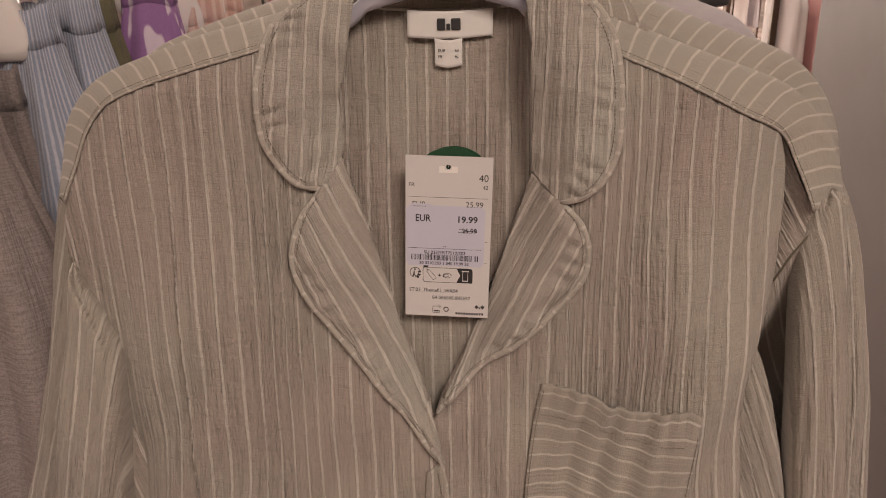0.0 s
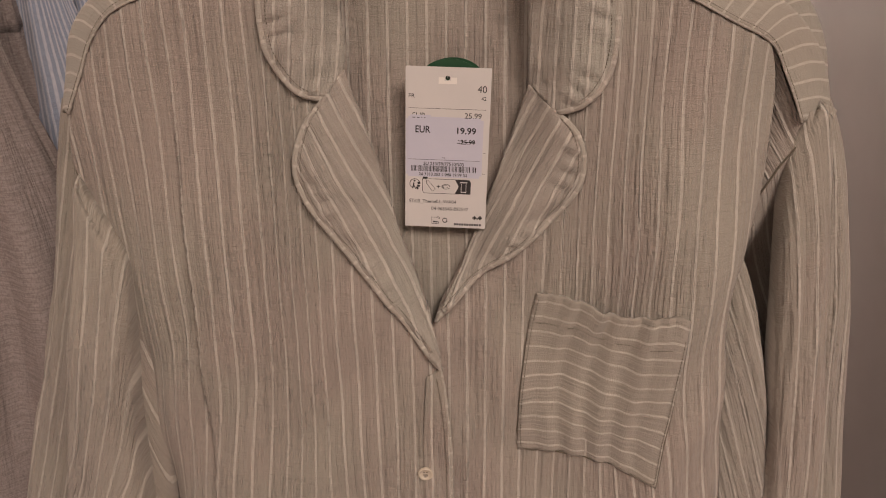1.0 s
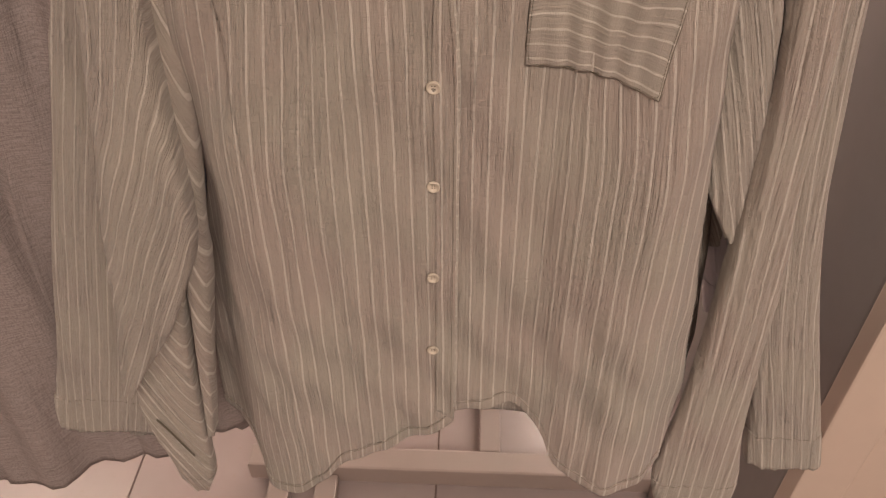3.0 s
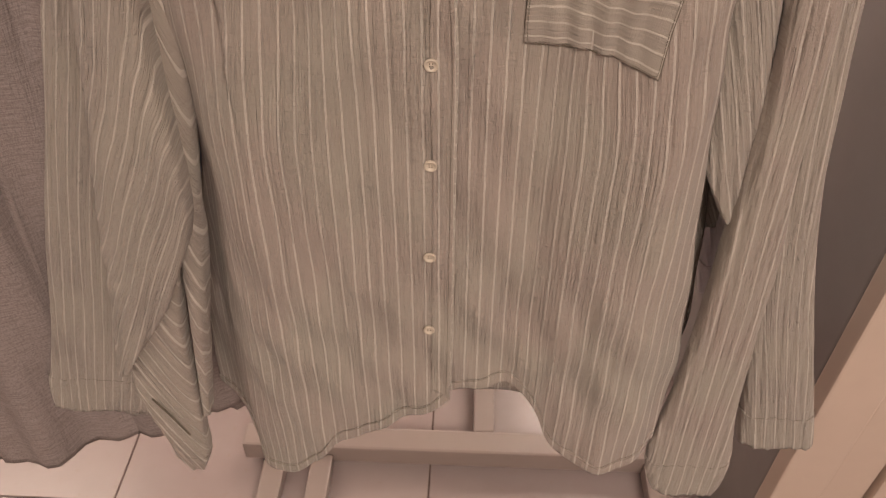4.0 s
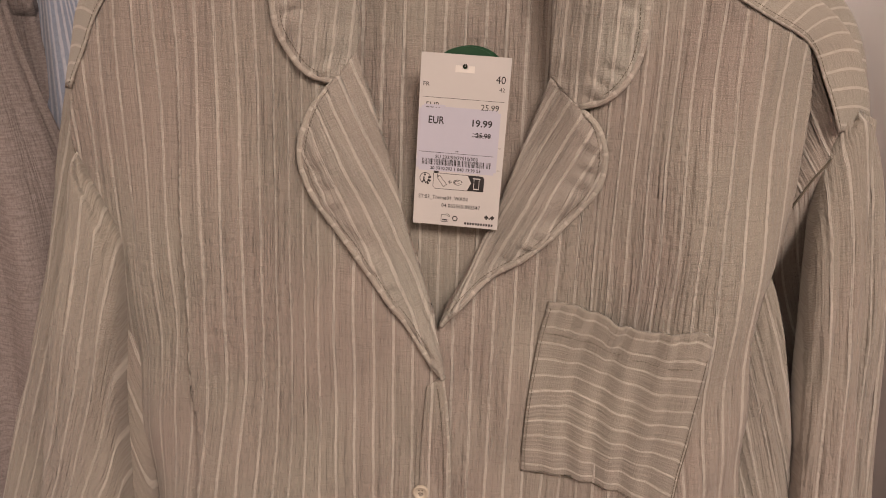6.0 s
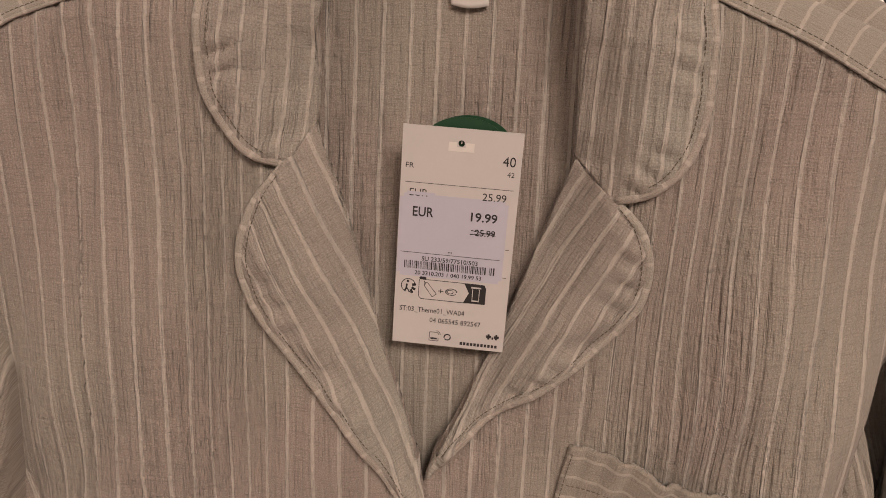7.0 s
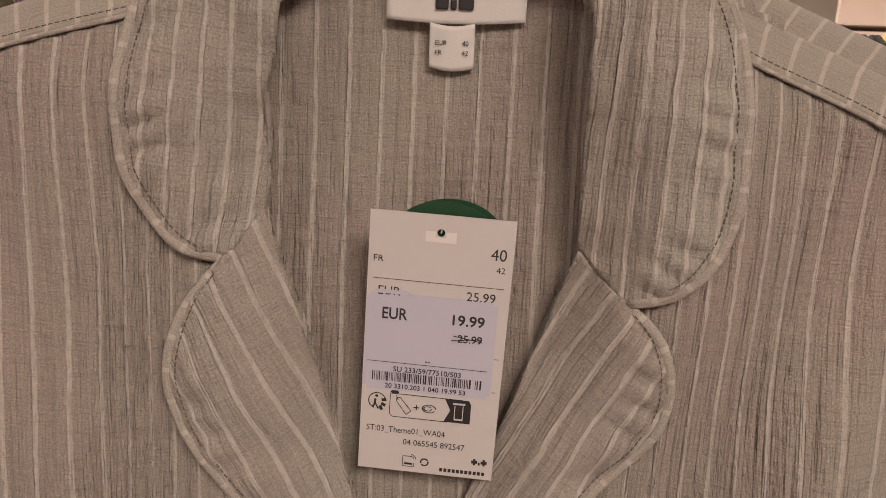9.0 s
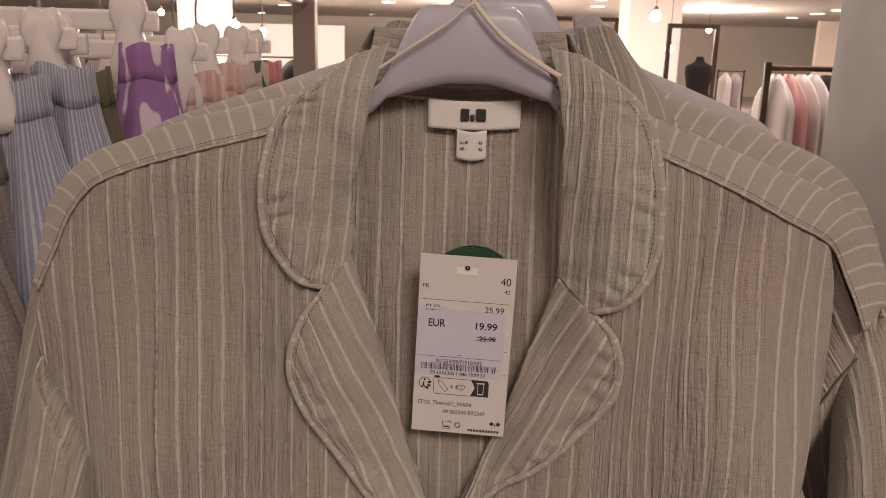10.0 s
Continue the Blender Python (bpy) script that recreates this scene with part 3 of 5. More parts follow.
def turned_flap(name, inner, outer, parent, line, roll, seed, back=None):
    """A lapel or collar leaf that rolls over at its inner edge and lies on the front."""
    m, n = 90, 34
    xz = ruled(inner, outer, n, m)
    s = np.linspace(0, 1, n)[None]
    t = np.linspace(0, 1, m)[:, None]
    y = front_y(xz[..., 0], xz[..., 1]) - 0.0045 - roll * np.exp(-(s * 5.0) ** 2) * np.interp(t, [0, 0.85, 1], [1, 1, 0.15]) - 0.003 * np.sin(np.pi * s)
    if back is not None:
        y = y + back(xz[..., 1], s)
    y = y - 0.0011 * np.sin(t * 70 + 2 * np.sin(t * 19 + seed)) * np.exp(-((1 - s) * 7 - 1.4) ** 2) - 0.0006 * np.sin(t * 33 + s * 9 + seed)
    d = np.array(line, float)
    d /= np.linalg.norm(d)
    u = xz[..., 0] * (-d[1]) + xz[..., 1] * d[0]
    v = xz[..., 0] * d[0] + xz[..., 1] * d[1]
    ob = sheet(name, xz, y, np.stack([u, v], -1), gauze_collar_lit, parent, thick=0.0022)
    p = np.stack([xz[..., 0], y, xz[..., 1]], -1)
    tube("edge_piping", p[:, -1] + np.array([0, -0.0006, 0]), 0.0019, gauze_plain, ob, "", 8, flat=0.7)
    w = np.linalg.norm(p[:, -1] - p[:, 0], axis=1)
    inset = np.clip(1 - 0.0042 / np.maximum(w, 0.005), 0.2, 1)[:, None]
    run = p[:, 0] * (1 - inset) + p[:, -1] * inset
    k = np.clip((inset[:, 0] * (n - 1)).round().astype(int), 0, n - 1)
    run[:, 1] = p[np.arange(m), k, 1] - 0.0014
    stitches("topstitching", run[3:-3:4], thread, ob)
    return ob


def button(z, parent):
    x = -0.0235 - 0.004 * (1.081 - z) / 0.27
    y = float(front_y(x, z)) - 0.0035
    prof = [(0.0, 0.0012), (0.0026, 0.0012), (0.0034, 0.0004), (0.0041, -0.0003), (0.0048, -0.0004), (0.0053, 0.0003), (0.0054, 0.0013), (0.0048, 0.0024), (0.0, 0.0026)]
    bm = bmesh.new()
    rings = []
    for r, d in prof:
        if r == 0:
            rings.append([bm.verts.new((x, y + d, z))])
        else:
            rings.append([bm.verts.new((x + r * math.cos(a * math.pi / 14), y + d, z + r * math.sin(a * math.pi / 14))) for a in range(28)])
    for a, b in zip(rings, rings[1:]):
        for i in range(28):
            j = (i + 1) % 28
            if len(a) == 1:
                bm.faces.new((a[0], b[i], b[j]))
            elif len(b) == 1:
                bm.faces.new((a[i], b[0], a[j]))
            else:
                bm.faces.new((a[i], b[i], b[j], a[j]))
    bmesh.ops.recalc_face_normals(bm, faces=list(bm.faces))
    ob = part("button", bm, button_mat, parent, "small cream four-hole button", True)
    for dx, dz in ((-1, -1), (1, -1), (-1, 1), (1, 1)):
        hole = bmesh.new()
        bmesh.ops.create_circle(hole, cap_ends=True, radius=0.00055, segments=8,
                                matrix=pose(x + dx * 0.0011, y + 0.00105, z + dz * 0.0011, 90))
        part("button_hole", hole, thread, ob)
    return ob


def pyjama_shirt():
    s = holder("pyjama_shirt", "sage green crinkled gauze pyjama shirt with cream pinstripes", "shirt",
               "striped shirts on the rack", at=(CX, 0.5, 1.0))
    # front halves
    for name, top, bottom, left, right, off in (("front_half", SEAM_L, HEM_L, SIDE_L, EDGE_L, 0.0), ("front_half", SEAM_R[:4] + [(0.184, 1.378)], HEM_R, EDGE_R, SIDE_R, 0.0035)):
        m, n = 200, 130
        xz = coons(top, bottom, left, right, n, m)
        y = front_y(xz[..., 0], xz[..., 1]) + off * (1 - smooth01(xz[..., 0], 0.0, 0.03))
        # cloth pulls inwards under the lapel and at the placket
        high = smooth01(xz[..., 1], 1.0, 1.2)
        u = xz[..., 0] + 0.5 + high * (0.020 * smooth01(xz[..., 0], -0.130, -0.075) - 0.020 * smooth01(-xz[..., 0], -0.125, -0.060))
        u = u - 0.35 * np.maximum(-0.17 - xz[..., 0], 0) * smooth01(1.30 - xz[..., 1], 0.0, 0.4)
        v = 2.0 - xz[..., 1]
        y = y + 0.0004 * np.sin(u * 580) * np.interp(v, [0, 0.1], [0.3, 1])
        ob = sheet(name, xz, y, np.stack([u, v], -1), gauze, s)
        low = np.array(bottom)
        hem = np.swapaxes(ruled(low + np.array([0, 0.013]), low, 7, n), 0, 1)
        hy = front_y(hem[..., 0], hem[..., 1]) + off * (1 - smooth01(hem[..., 0], 0.0, 0.03)) - 0.0016
        hu = hem[..., 0] + 0.5 - 0.35 * np.maximum(-0.17 - hem[..., 0], 0)
        sheet("hem", hem, hy, np.stack([hu, 2.0 - hem[..., 1]], -1), gauze, ob, thick=0.002)
        line = np.stack([hem[0, :, 0], hy[0] - 0.0012, hem[0, :, 1]], 1)
        stitches("hem_stitching", line[2:-2:3], thread, ob)
    # back seen inside the neck
    m, n = 80, 90
    xz = coons([(-0.125, 1.440), (-0.06, 1.449), (CX, 1.443), (0.045, 1.449), (0.11, 1.436)], [(-0.125, 0.70), (0.11, 0.70)],
               [(-0.125, 1.440), (-0.125, 0.70)], [(0.11, 1.436), (0.11, 0.70)], n, m)
    x, z = xz[..., 0], xz[..., 1]
    y = 0.5265 - 0.10 * (x - CX) ** 2 / 0.1 - 0.14 * (1.44 - z) * (1 - 0.5 * smooth01(1.3 - z, 0.0, 0.3)) + 0.001 * np.sin(x * 80 + 3 * np.sin(z * 16))
    sheet("back", xz, y, np.stack([x * 1.0, z], -1), gauze, s)
    tube("neck_seam", [(-0.062, 0.519, 1.4505), (-0.035, 0.527, 1.446), (CX, 0.5285, 1.4445), (0.02, 0.527, 1.446), (0.047, 0.519, 1.4505)], 0.0011, gauze_plain, s)
    stand = loft([[(-0.064, 0.516, 1.449), (-0.035, 0.528, 1.4455), (CX, 0.5305, 1.444), (0.02, 0.528, 1.4455), (0.049, 0.516, 1.449)],
                  [(-0.060, 0.517, 1.470), (-0.035, 0.532, 1.468), (CX, 0.536, 1.467), (0.02, 0.532, 1.468), (0.045, 0.517, 1.470)],
                  [(-0.060, 0.526, 1.482), (-0.035, 0.542, 1.482), (CX, 0.547, 1.481), (0.02, 0.542, 1.482), (0.045, 0.526, 1.482)],
                  [(-0.078, 0.545, 1.455), (-0.040, 0.562, 1.452), (CX, 0.566, 1.45), (0.025, 0.562, 1.452), (0.063, 0.545, 1.455)]], 60, 24)
    uv = np.stack(np.broadcast_arrays(np.linspace(0, 0.06, 24)[:, None], np.linspace(0, 0.13, 60)[None]), -1)
    cloth_grid("collar_stand", stand, uv, gauze, s)
    yoke("shoulder_yoke", SEAM_L[:-1] + [(-0.088, 1.435)], TOP_L[:-1] + [(-0.088, 1.449)], s, 1.0)
    yoke("shoulder_yoke", [(0.070, 1.431)] + SEAM_R[1:], [(0.070, 1.444)] + TOP_R[1:], s, -1.0)
    # lapels and collar leaves
    turned_flap("lapel", FOLD_L[2:] + [(-0.012, 1.176)], [(-0.079, 1.349), (-0.091, 1.333), (-0.097, 1.313), (-0.094, 1.295), (-0.079, 1.270), (-0.053, 1.233), (-0.026, 1.194), (-0.011, 1.172)],
                s, (0.085, -0.19), 0.0015, 0.0)
    turned_flap("lapel", FOLD_R[2:], [(0.060, 1.340), (0.071, 1.329), (0.076, 1.309), (0.069, 1.288), (0.040, 1.255), (0.013, 1.233), (-0.014, 1.204)],
                s, (-0.09, -0.19), 0.0015, 1.7)

    def recede(z, q):
        return 1.1 * np.maximum(z - 1.452, 0) + 0.0 * q
    turned_flap("collar_leaf", [(-0.051, 1.474), (-0.056, 1.450), (-0.061, 1.42), (-0.0668, 1.40), (-0.066, 1.378), (-0.068, 1.3655)],
                [(-0.066, 1.468), (-0.086, 1.452), (-0.101, 1.440), (-0.1085, 1.420), (-0.1105, 1.391), (-0.106, 1.372), (-0.094, 1.356), (-0.078, 1.3495)],
                s, (-0.02, -0.19), 0.002, 0.6, back=recede)
    turned_flap("collar_leaf", [(0.036, 1.474), (0.039, 1.450), (0.042, 1.42), (0.043, 1.39), (0.0432, 1.372), (0.044, 1.355)],
                [(0.050, 1.470), (0.066, 1.458), (0.080, 1.444), (0.088, 1.425), (0.0905, 1.390), (0.087, 1.364), (0.074, 1.347), (0.059, 1.3405)],
                s, (-0.004, -0.19), 0.002, 2.6, back=recede)
    # placket strip along the buttoned edge
    xz = ruled([(-0.0215, 1.165), (-0.0235, 1.13), (-0.0245, 1.10), (-0.0235, 1.0), (-0.0245, 0.85), (-0.026, 0.73)],
               [(-0.0120, 1.172), (-0.0085, 1.145), (-0.0052, 1.10), (-0.0055, 1.0), (-0.0065, 0.85), (-0.0078, 0.718)], 12, 120)
    q = np.linspace(0, 1, 12)[None]
    y = front_y(xz[..., 0], xz[..., 1]) - 0.0012 - 0.0012 * np.exp(-((q - 0.86) * 9) ** 2)
    uv = np.stack([xz[..., 0], xz[..., 1]], -1)
    pl = sheet("placket", xz, y, uv, gauze, s, thick=0.002)
    edge = np.stack([xz[:, -1, 0] - 0.0034, y[:, -3] - 0.0014, xz[:, -1, 1]], 1)
    stitches("placket_stitching", edge[2:-2:5], thread, pl)
    tube("placket_edge", np.stack([xz[::6, -1, 0], y[::6, -1] - 0.0004, xz[::6, -1, 1]], 1), 0.0013, gauze_plain, pl)
    for z in (1.0885, 1.001, 0.909, 0.819):
        button(z, s)
    # breast pocket, its lines lying across
    xz = coons([(0.052, 1.2213), (0.0707, 1.2217), (0.085, 1.2196), (0.0923, 1.2153), (0.1163, 1.2132), (0.137, 1.2185), (0.1438, 1.2160)],
               [(0.0417, 1.1010), (0.0713, 1.1040), (0.0943, 1.1012), (0.1169, 1.0955), (0.1328, 1.0915)],
               [(0.052, 1.2213), (0.0464, 1.1902), (0.0423, 1.1504), (0.0417, 1.1010)], [(0.1438, 1.2160), (0.1407, 1.1543), (0.1360, 1.1217), (0.1328, 1.0915)], 60, 70)
    a, b = np.linspace(0, 1, 60)[None], np.linspace(0, 1, 70)[:, None]
    y = front_y(xz[..., 0], xz[..., 1]) + 0.0035 - 0.0048 - 0.0045 * np.sin(np.pi * a) * (1 - b) ** 3
    y = y - 0.0017 * np.sin(a * 34 + 2 * np.sin(b * 3)) * np.sin(np.pi * a) - 0.0012 * np.sin(a * 60 + b * 4) * np.exp(-b * 6)
    uv = np.stack(np.broadcast_arrays(b * 0.134, a * 0.095), -1)
    pk = sheet("breast_pocket", xz, y, uv, gauze_cross, s, "patch pocket with its pinstripes lying across", thick=0.0022)
    p = np.stack([xz[..., 0], y - 0.0016, xz[..., 1]], -1)
    stitches("pocket_stitching", np.vstack([p[2:-2:6, 1], p[-2, 2:-2:6], p[-3:2:-6, -2]]), thread, pk)
    stitches("pocket_hem_stitching", p[12, 2:-2:4], thread, pk)
    tube("pocket_edge", np.vstack([p[::9, 0], p[-1, 4::6], p[::-9, -1]]) + np.array([0, 0.0012, 0]), 0.0005, thread, pk)
    # the cloth that folds away between the chest and the armhole, and the armhole seams
    a, b = at_front(TUCK_A, 0.003), np.array([(x, float(lean(z)) + 0.022 + 0.3 * max(0.2 - x, 0), z) for x, z in TUCK_B])
    c = 0.5 * (spline(a, 9) + spline(b, 9)) + np.linspace(0.014, 0.0, 9)[:, None] * np.array([0, 1.0, 0])
    p = loft([a, c, b], 40, 26)
    uv = np.stack([p[..., 0] + 0.55 * p[..., 2], p[..., 2] - 0.5 * p[..., 0]], -1)
    fold = cloth_grid("armhole_fold", p, uv, gauze, s)
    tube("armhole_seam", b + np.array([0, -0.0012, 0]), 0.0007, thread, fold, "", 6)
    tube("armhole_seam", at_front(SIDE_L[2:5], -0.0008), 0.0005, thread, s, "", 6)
    # the shaded cloth that falls from the armhole between the chest and the sleeve
    c = b + np.array([0.004, 0.016, -0.035])
    e = np.array([(x, float(lean(z)) + 0.085, z) for x, z in ((0.176, 1.16), (0.19, 1.16), (0.205, 1.16), (0.22, 1.16), (0.24, 1.16))])
    g = np.array([(x, float(lean(z)) + 0.105, z) for x, z in ((0.19, 0.86), (0.205, 0.86), (0.22, 0.86), (0.235, 0.86), (0.25, 0.86))])
    p = loft([b, c, e, g], 40, 60)
    cloth_grid("armhole_fold", p, np.stack([p[..., 0] + 0.45 * p[..., 2], p[..., 2]], -1), gauze, s)
    # sleeves, with their folded undersides
    sleeve("sleeve_back", OUTER_L, s, 0.014, 0.085, [(1.36, -0.245), (1.2, -0.285), (1.09, -0.319), (0.88, -0.385), (0.54, -0.478)], seed=5.3, material=gauze_crushed, tuck=0.0, crush=0.5, cap=0.004)
    sleeve("sleeve", UPPER_L, s, 0.022, 0.010, [(1.32, -0.236), (1.2, -0.250), (1.1, -0.275), (1.0, -0.315), (0.9, -0.36), (0.72, -0.44)], cuff=False, seed=0.4, material=gauze_crushed, tuck=0.016, crush=0.45, flat=0.5)
    low = sleeve("sleeve_end", LOWER_L, s, 0.018, 0.030, [(0.92, -0.345), (0.72, -0.285), (0.54, -0.222)], seed=1.4, tuck=0.02, crush=0.5)
    slit = np.array([(-0.326, 0.683), (-0.316, 0.663), (-0.306, 0.640), (-0.298, 0.622)])
    tube("cuff_slit", np.stack([slit[:, 0], lean(slit[:, 1]) + 0.0105, slit[:, 1]], 1), 0.0011, thread, low)
    sleeve("sleeve_underside", UNDER_L, s, 0.020, 0.034, [(1.30, -0.250), (1.1, -0.205), (0.9, -0.165), (0.6, -0.10)], cuff=False, seed=3.0, tuck=0.006, crush=0.3, flat=0.8)
    sleeve("sleeve", SLEEVE_R, s, 0.018, 0.031, [(1.34, 0.205), (1.25, 0.226), (1.1, 0.243), (0.95, 0.252), (0.75, 0.262), (0.52, 0.268)], seed=2.2, tuck=-0.001, crush=0.5, cap=0.003, flat=0.6)
    sleeve("sleeve_underside", UNDER_R, s, 0.013, 0.036, [(1.26, 0.148), (1.1, 0.205), (0.87, 0.275)], cuff=False, seed=4.1, material=gauze_crushed, tuck=0.0, crush=0.5)
    # satin hanging loops
    for pts in ([(-0.062, 0.505, 1.456), (-0.040, 0.5015, 1.471), (-0.020, 0.5005, 1.484), (-0.008, 0.501, 1.494), (0.004, 0.502, 1.502), (0.016, 0.506, 1.508)],
                [(0.048, 0.505, 1.455), (0.028, 0.5015, 1.466), (0.010, 0.5005, 1.478), (-0.002, 0.501, 1.490), (-0.010, 0.502, 1.500), (-0.018, 0.506, 1.508)]):
        c = np.array(pts)
        w = np.array([0.0005, 0.0, 0.0012])
        p = loft([c - w, c + np.array([0, -0.0005, 0]), c + w], 50, 5)
        cloth_grid("hanging_loop", p, p[..., :2], satin, s, "cream satin loop", 0.0005)
    # neck label and size label
    lab = label_sheet("brand_label", (-0.0290, 1.446), (0.0213, 1.4465), 0.0155, 0.5205, s)
    for x0, x1 in ((-0.0112, -0.0066), (-0.0059, -0.0037), (-0.0030, 0.0024)):
        part("brand_mark", box_bm((x0, 0.5180, 1.4345), (x1, 0.5186, 1.4345 + (0.0066 if x1 - x0 > 0.003 else 0.0036)), 0.0006, 2), ink, lab)
    siz = label_sheet("size_label", (-0.0130, 1.4300), (0.0032, 1.4300), 0.0158, 0.5190, s)
    for word, x, z in (("EUR", -0.0110, 1.4222), ("40", -0.0012, 1.4222), ("FR", -0.0110, 1.4188), ("42", -0.0012, 1.4188)):
        lettering(word, 0.0024, pose(x, 0.5172, z, 90), ink, siz, "size_print")
    return s


def label_sheet(name, a, b, drop, y0_, parent):
    xz = coons([a, b], [(a[0], a[1] - drop), (b[0], b[1] - drop)], [a, (a[0], a[1] - drop)], [b, (b[0], b[1] - drop)], 24, 10)
    t = np.linspace(0, 1, 24)[None]
    y = y0_ - 0.0012 * np.sin(np.pi * t) + 0 * xz[..., 0]
    return sheet(name, xz + np.stack([0 * y, -0.0012 * np.sin(np.pi * t) + 0 * y], -1), y, xz, label_cloth, parent, "white woven label", 0.0008)


def lettering(text, size, m, material, parent, name="print", bold=0.0):
    """Printed words as a thin mesh, from the built-in font."""
    cu = bpy.data.curves.new(name, "FONT")
    cu.body, cu.size, cu.offset, cu.extrude = text, size, bold, 0.00004
    cu.resolution_u = 3
    tmp = bpy.data.objects.new(name, cu)
    scene.collection.objects.link(tmp)
    bpy.context.view_layer.update()
    me = bpy.data.meshes.new_from_object(tmp.evaluated_get(bpy.context.evaluated_depsgraph_get()))
    bpy.data.objects.remove(tmp)
    me.name = name
    me.transform(m)
    me.materials.clear()
    me.materials.append(material)
    return fix(new(name, me), parent)


shirt = pyjama_shirt()


def shirt_behind(dx, dy, dz, rows_l, rows_r, label, colour, yoke_colour, group, grow=1.0):
    """One more shirt on the same arm, of which shoulders, collar and sleeves show."""
    s = holder("pyjama_shirt" if colour is gauze else "grey_shirt", label, "shirt", group, at=(CX + dx, 0.5 + dy, 1.0))

    def tf(p):
        q = np.array(p, float)
        out = np.empty((len(q), 3))
        out[:, 0] = CX + (q[:, 0] - CX) * grow + dx
        out[:, 1] = front_y(q[:, 0], q[:, 1]) + dy
        out[:, 2] = q[:, 1] + dz
        return out
    for top, bottom, left, right, ridge in ((SEAM_L, HEM_L, SIDE_L, EDGE_L, TOP_L), (SEAM_R, HEM_R, EDGE_R, SIDE_B, TOP_R)):
        xz = coons(top, bottom, left, right, 60, 80)
        p = tf(xz.reshape(-1, 2)).reshape(80, 60, 3)
        uv = np.stack(np.broadcast_arrays(np.linspace(0, 0.24, 60)[None], np.linspace(0, 0.75, 80)[:, None]), -1)
        cloth_grid("front_half", p, uv, colour, s)
        a = tf(spline(top, 40)) - np.array([0, 0.001, 0])
        b = tf(spline(ridge, 40))
        b[:, 1] = 0.517 + dy
        e = b + np.array([0, 0.04, -0.03])
        p = loft([a, 0.45 * a + 0.55 * b + np.array([0, -0.004, 0.002]), b, b + np.array([0, 0.022, -0.003]), e], 70, 20)
        run, acr = np.linspace(0, length(b), 70)[None], np.linspace(0, 0.06, 20)[:, None]
        sign = 1 if top is SEAM_L else -1
        uv = np.stack(np.broadcast_arrays(run + sign * acr * 0.3, acr), -1)
        yk = cloth_grid("shoulder_yoke", p, uv, yoke_colour, s)
        # thin dark cord below the seam stands in for its shade
        tube("seam_shade_line", a + np.array([0, -0.0012, -0.001]), 0.0006, thread, yk, "", 5)
    c0 = CX + dx
    for sg in (-1, 1):
        leaf = loft([[(c0 + sg * 0.046, 0.517 + dy, 1.474 + dz), (c0 + sg * 0.052, 0.49 + dy, 1.43 + dz), (c0 + sg * 0.056, 0.482 + dy, 1.36 + dz)],
                     [(c0 + sg * 0.062, 0.505 + dy, 1.475 + dz), (c0 + sg * 0.078, 0.479 + dy, 1.43 + dz), (c0 + sg * 0.075, 0.474 + dy, 1.36 + dz)],
                     [(c0 + sg * 0.075, 0.512 + dy, 1.462 + dz), (c0 + sg * 0.10, 0.484 + dy, 1.42 + dz), (c0 + sg * 0.095, 0.477 + dy, 1.36 + dz)]], 40, 16)
        uv = np.stack(np.broadcast_arrays(np.linspace(0, 0.05, 16)[:, None], np.linspace(0, 0.12, 40)[None]), -1)
        cloth_grid("collar_leaf", leaf, uv, colour, s)
    for rows, seed in ((rows_l, 1.1), (rows_r, 2.7)):
        if rows:
            sleeve("sleeve", rows, s, 0.026, dy + 0.01, [(q[0], 0.5 * (q[1] + q[2])) for q in rows], seed=seed, material=gauze_crushed if colour is gauze else colour, crush=0.5)
    return s


S2_L = [(1.345, -0.250, -0.230), (1.32, -0.256, -0.230), (1.268, -0.268, -0.230), (1.17, -0.290, -0.232), (1.088, -0.312, -0.245), (0.94, -0.352, -0.29), (0.80, -0.388, -0.315), (0.677, -0.418, -0.345), (0.54, -0.428, -0.372)]
S2_R = [(1.35, 0.228, 0.243), (1.315, 0.230, 0.259), (1.284, 0.232, 0.2665), (1.226, 0.234, 0.272), (1.09, 0.24, 0.289), (0.941, 0.26, 0.311), (0.827, 0.275, 0.340), (0.70, 0.305, 0.380), (0.588, 0.33, 0.412)]
shirt_behind(0.018, 0.05, 0.012, None, S2_R, "second sage pinstriped pyjama shirt hanging close behind the front one", gauze, gauze_yoke, "striped shirts on the rack", 1.0)
shirt_behind(0.022, 0.10, 0.004, S2_L, S2_R, "third sage pinstriped pyjama shirt deeper on the rack", gauze, gauze_yoke, "striped shirts on the rack", 1.01)
# tops after the first are hidden, added to shade the pillar's flank
for k in range(3):
    shirt_behind(0.035 + 0.004 * k, 0.20 + 0.09 * k, 0.026 - 0.006 * k, S2_L, S2_R, "lilac grey jersey top hanging behind the striped shirts", lilac_cloth, lilac_cloth, "grey tops on the rack", 0.97)


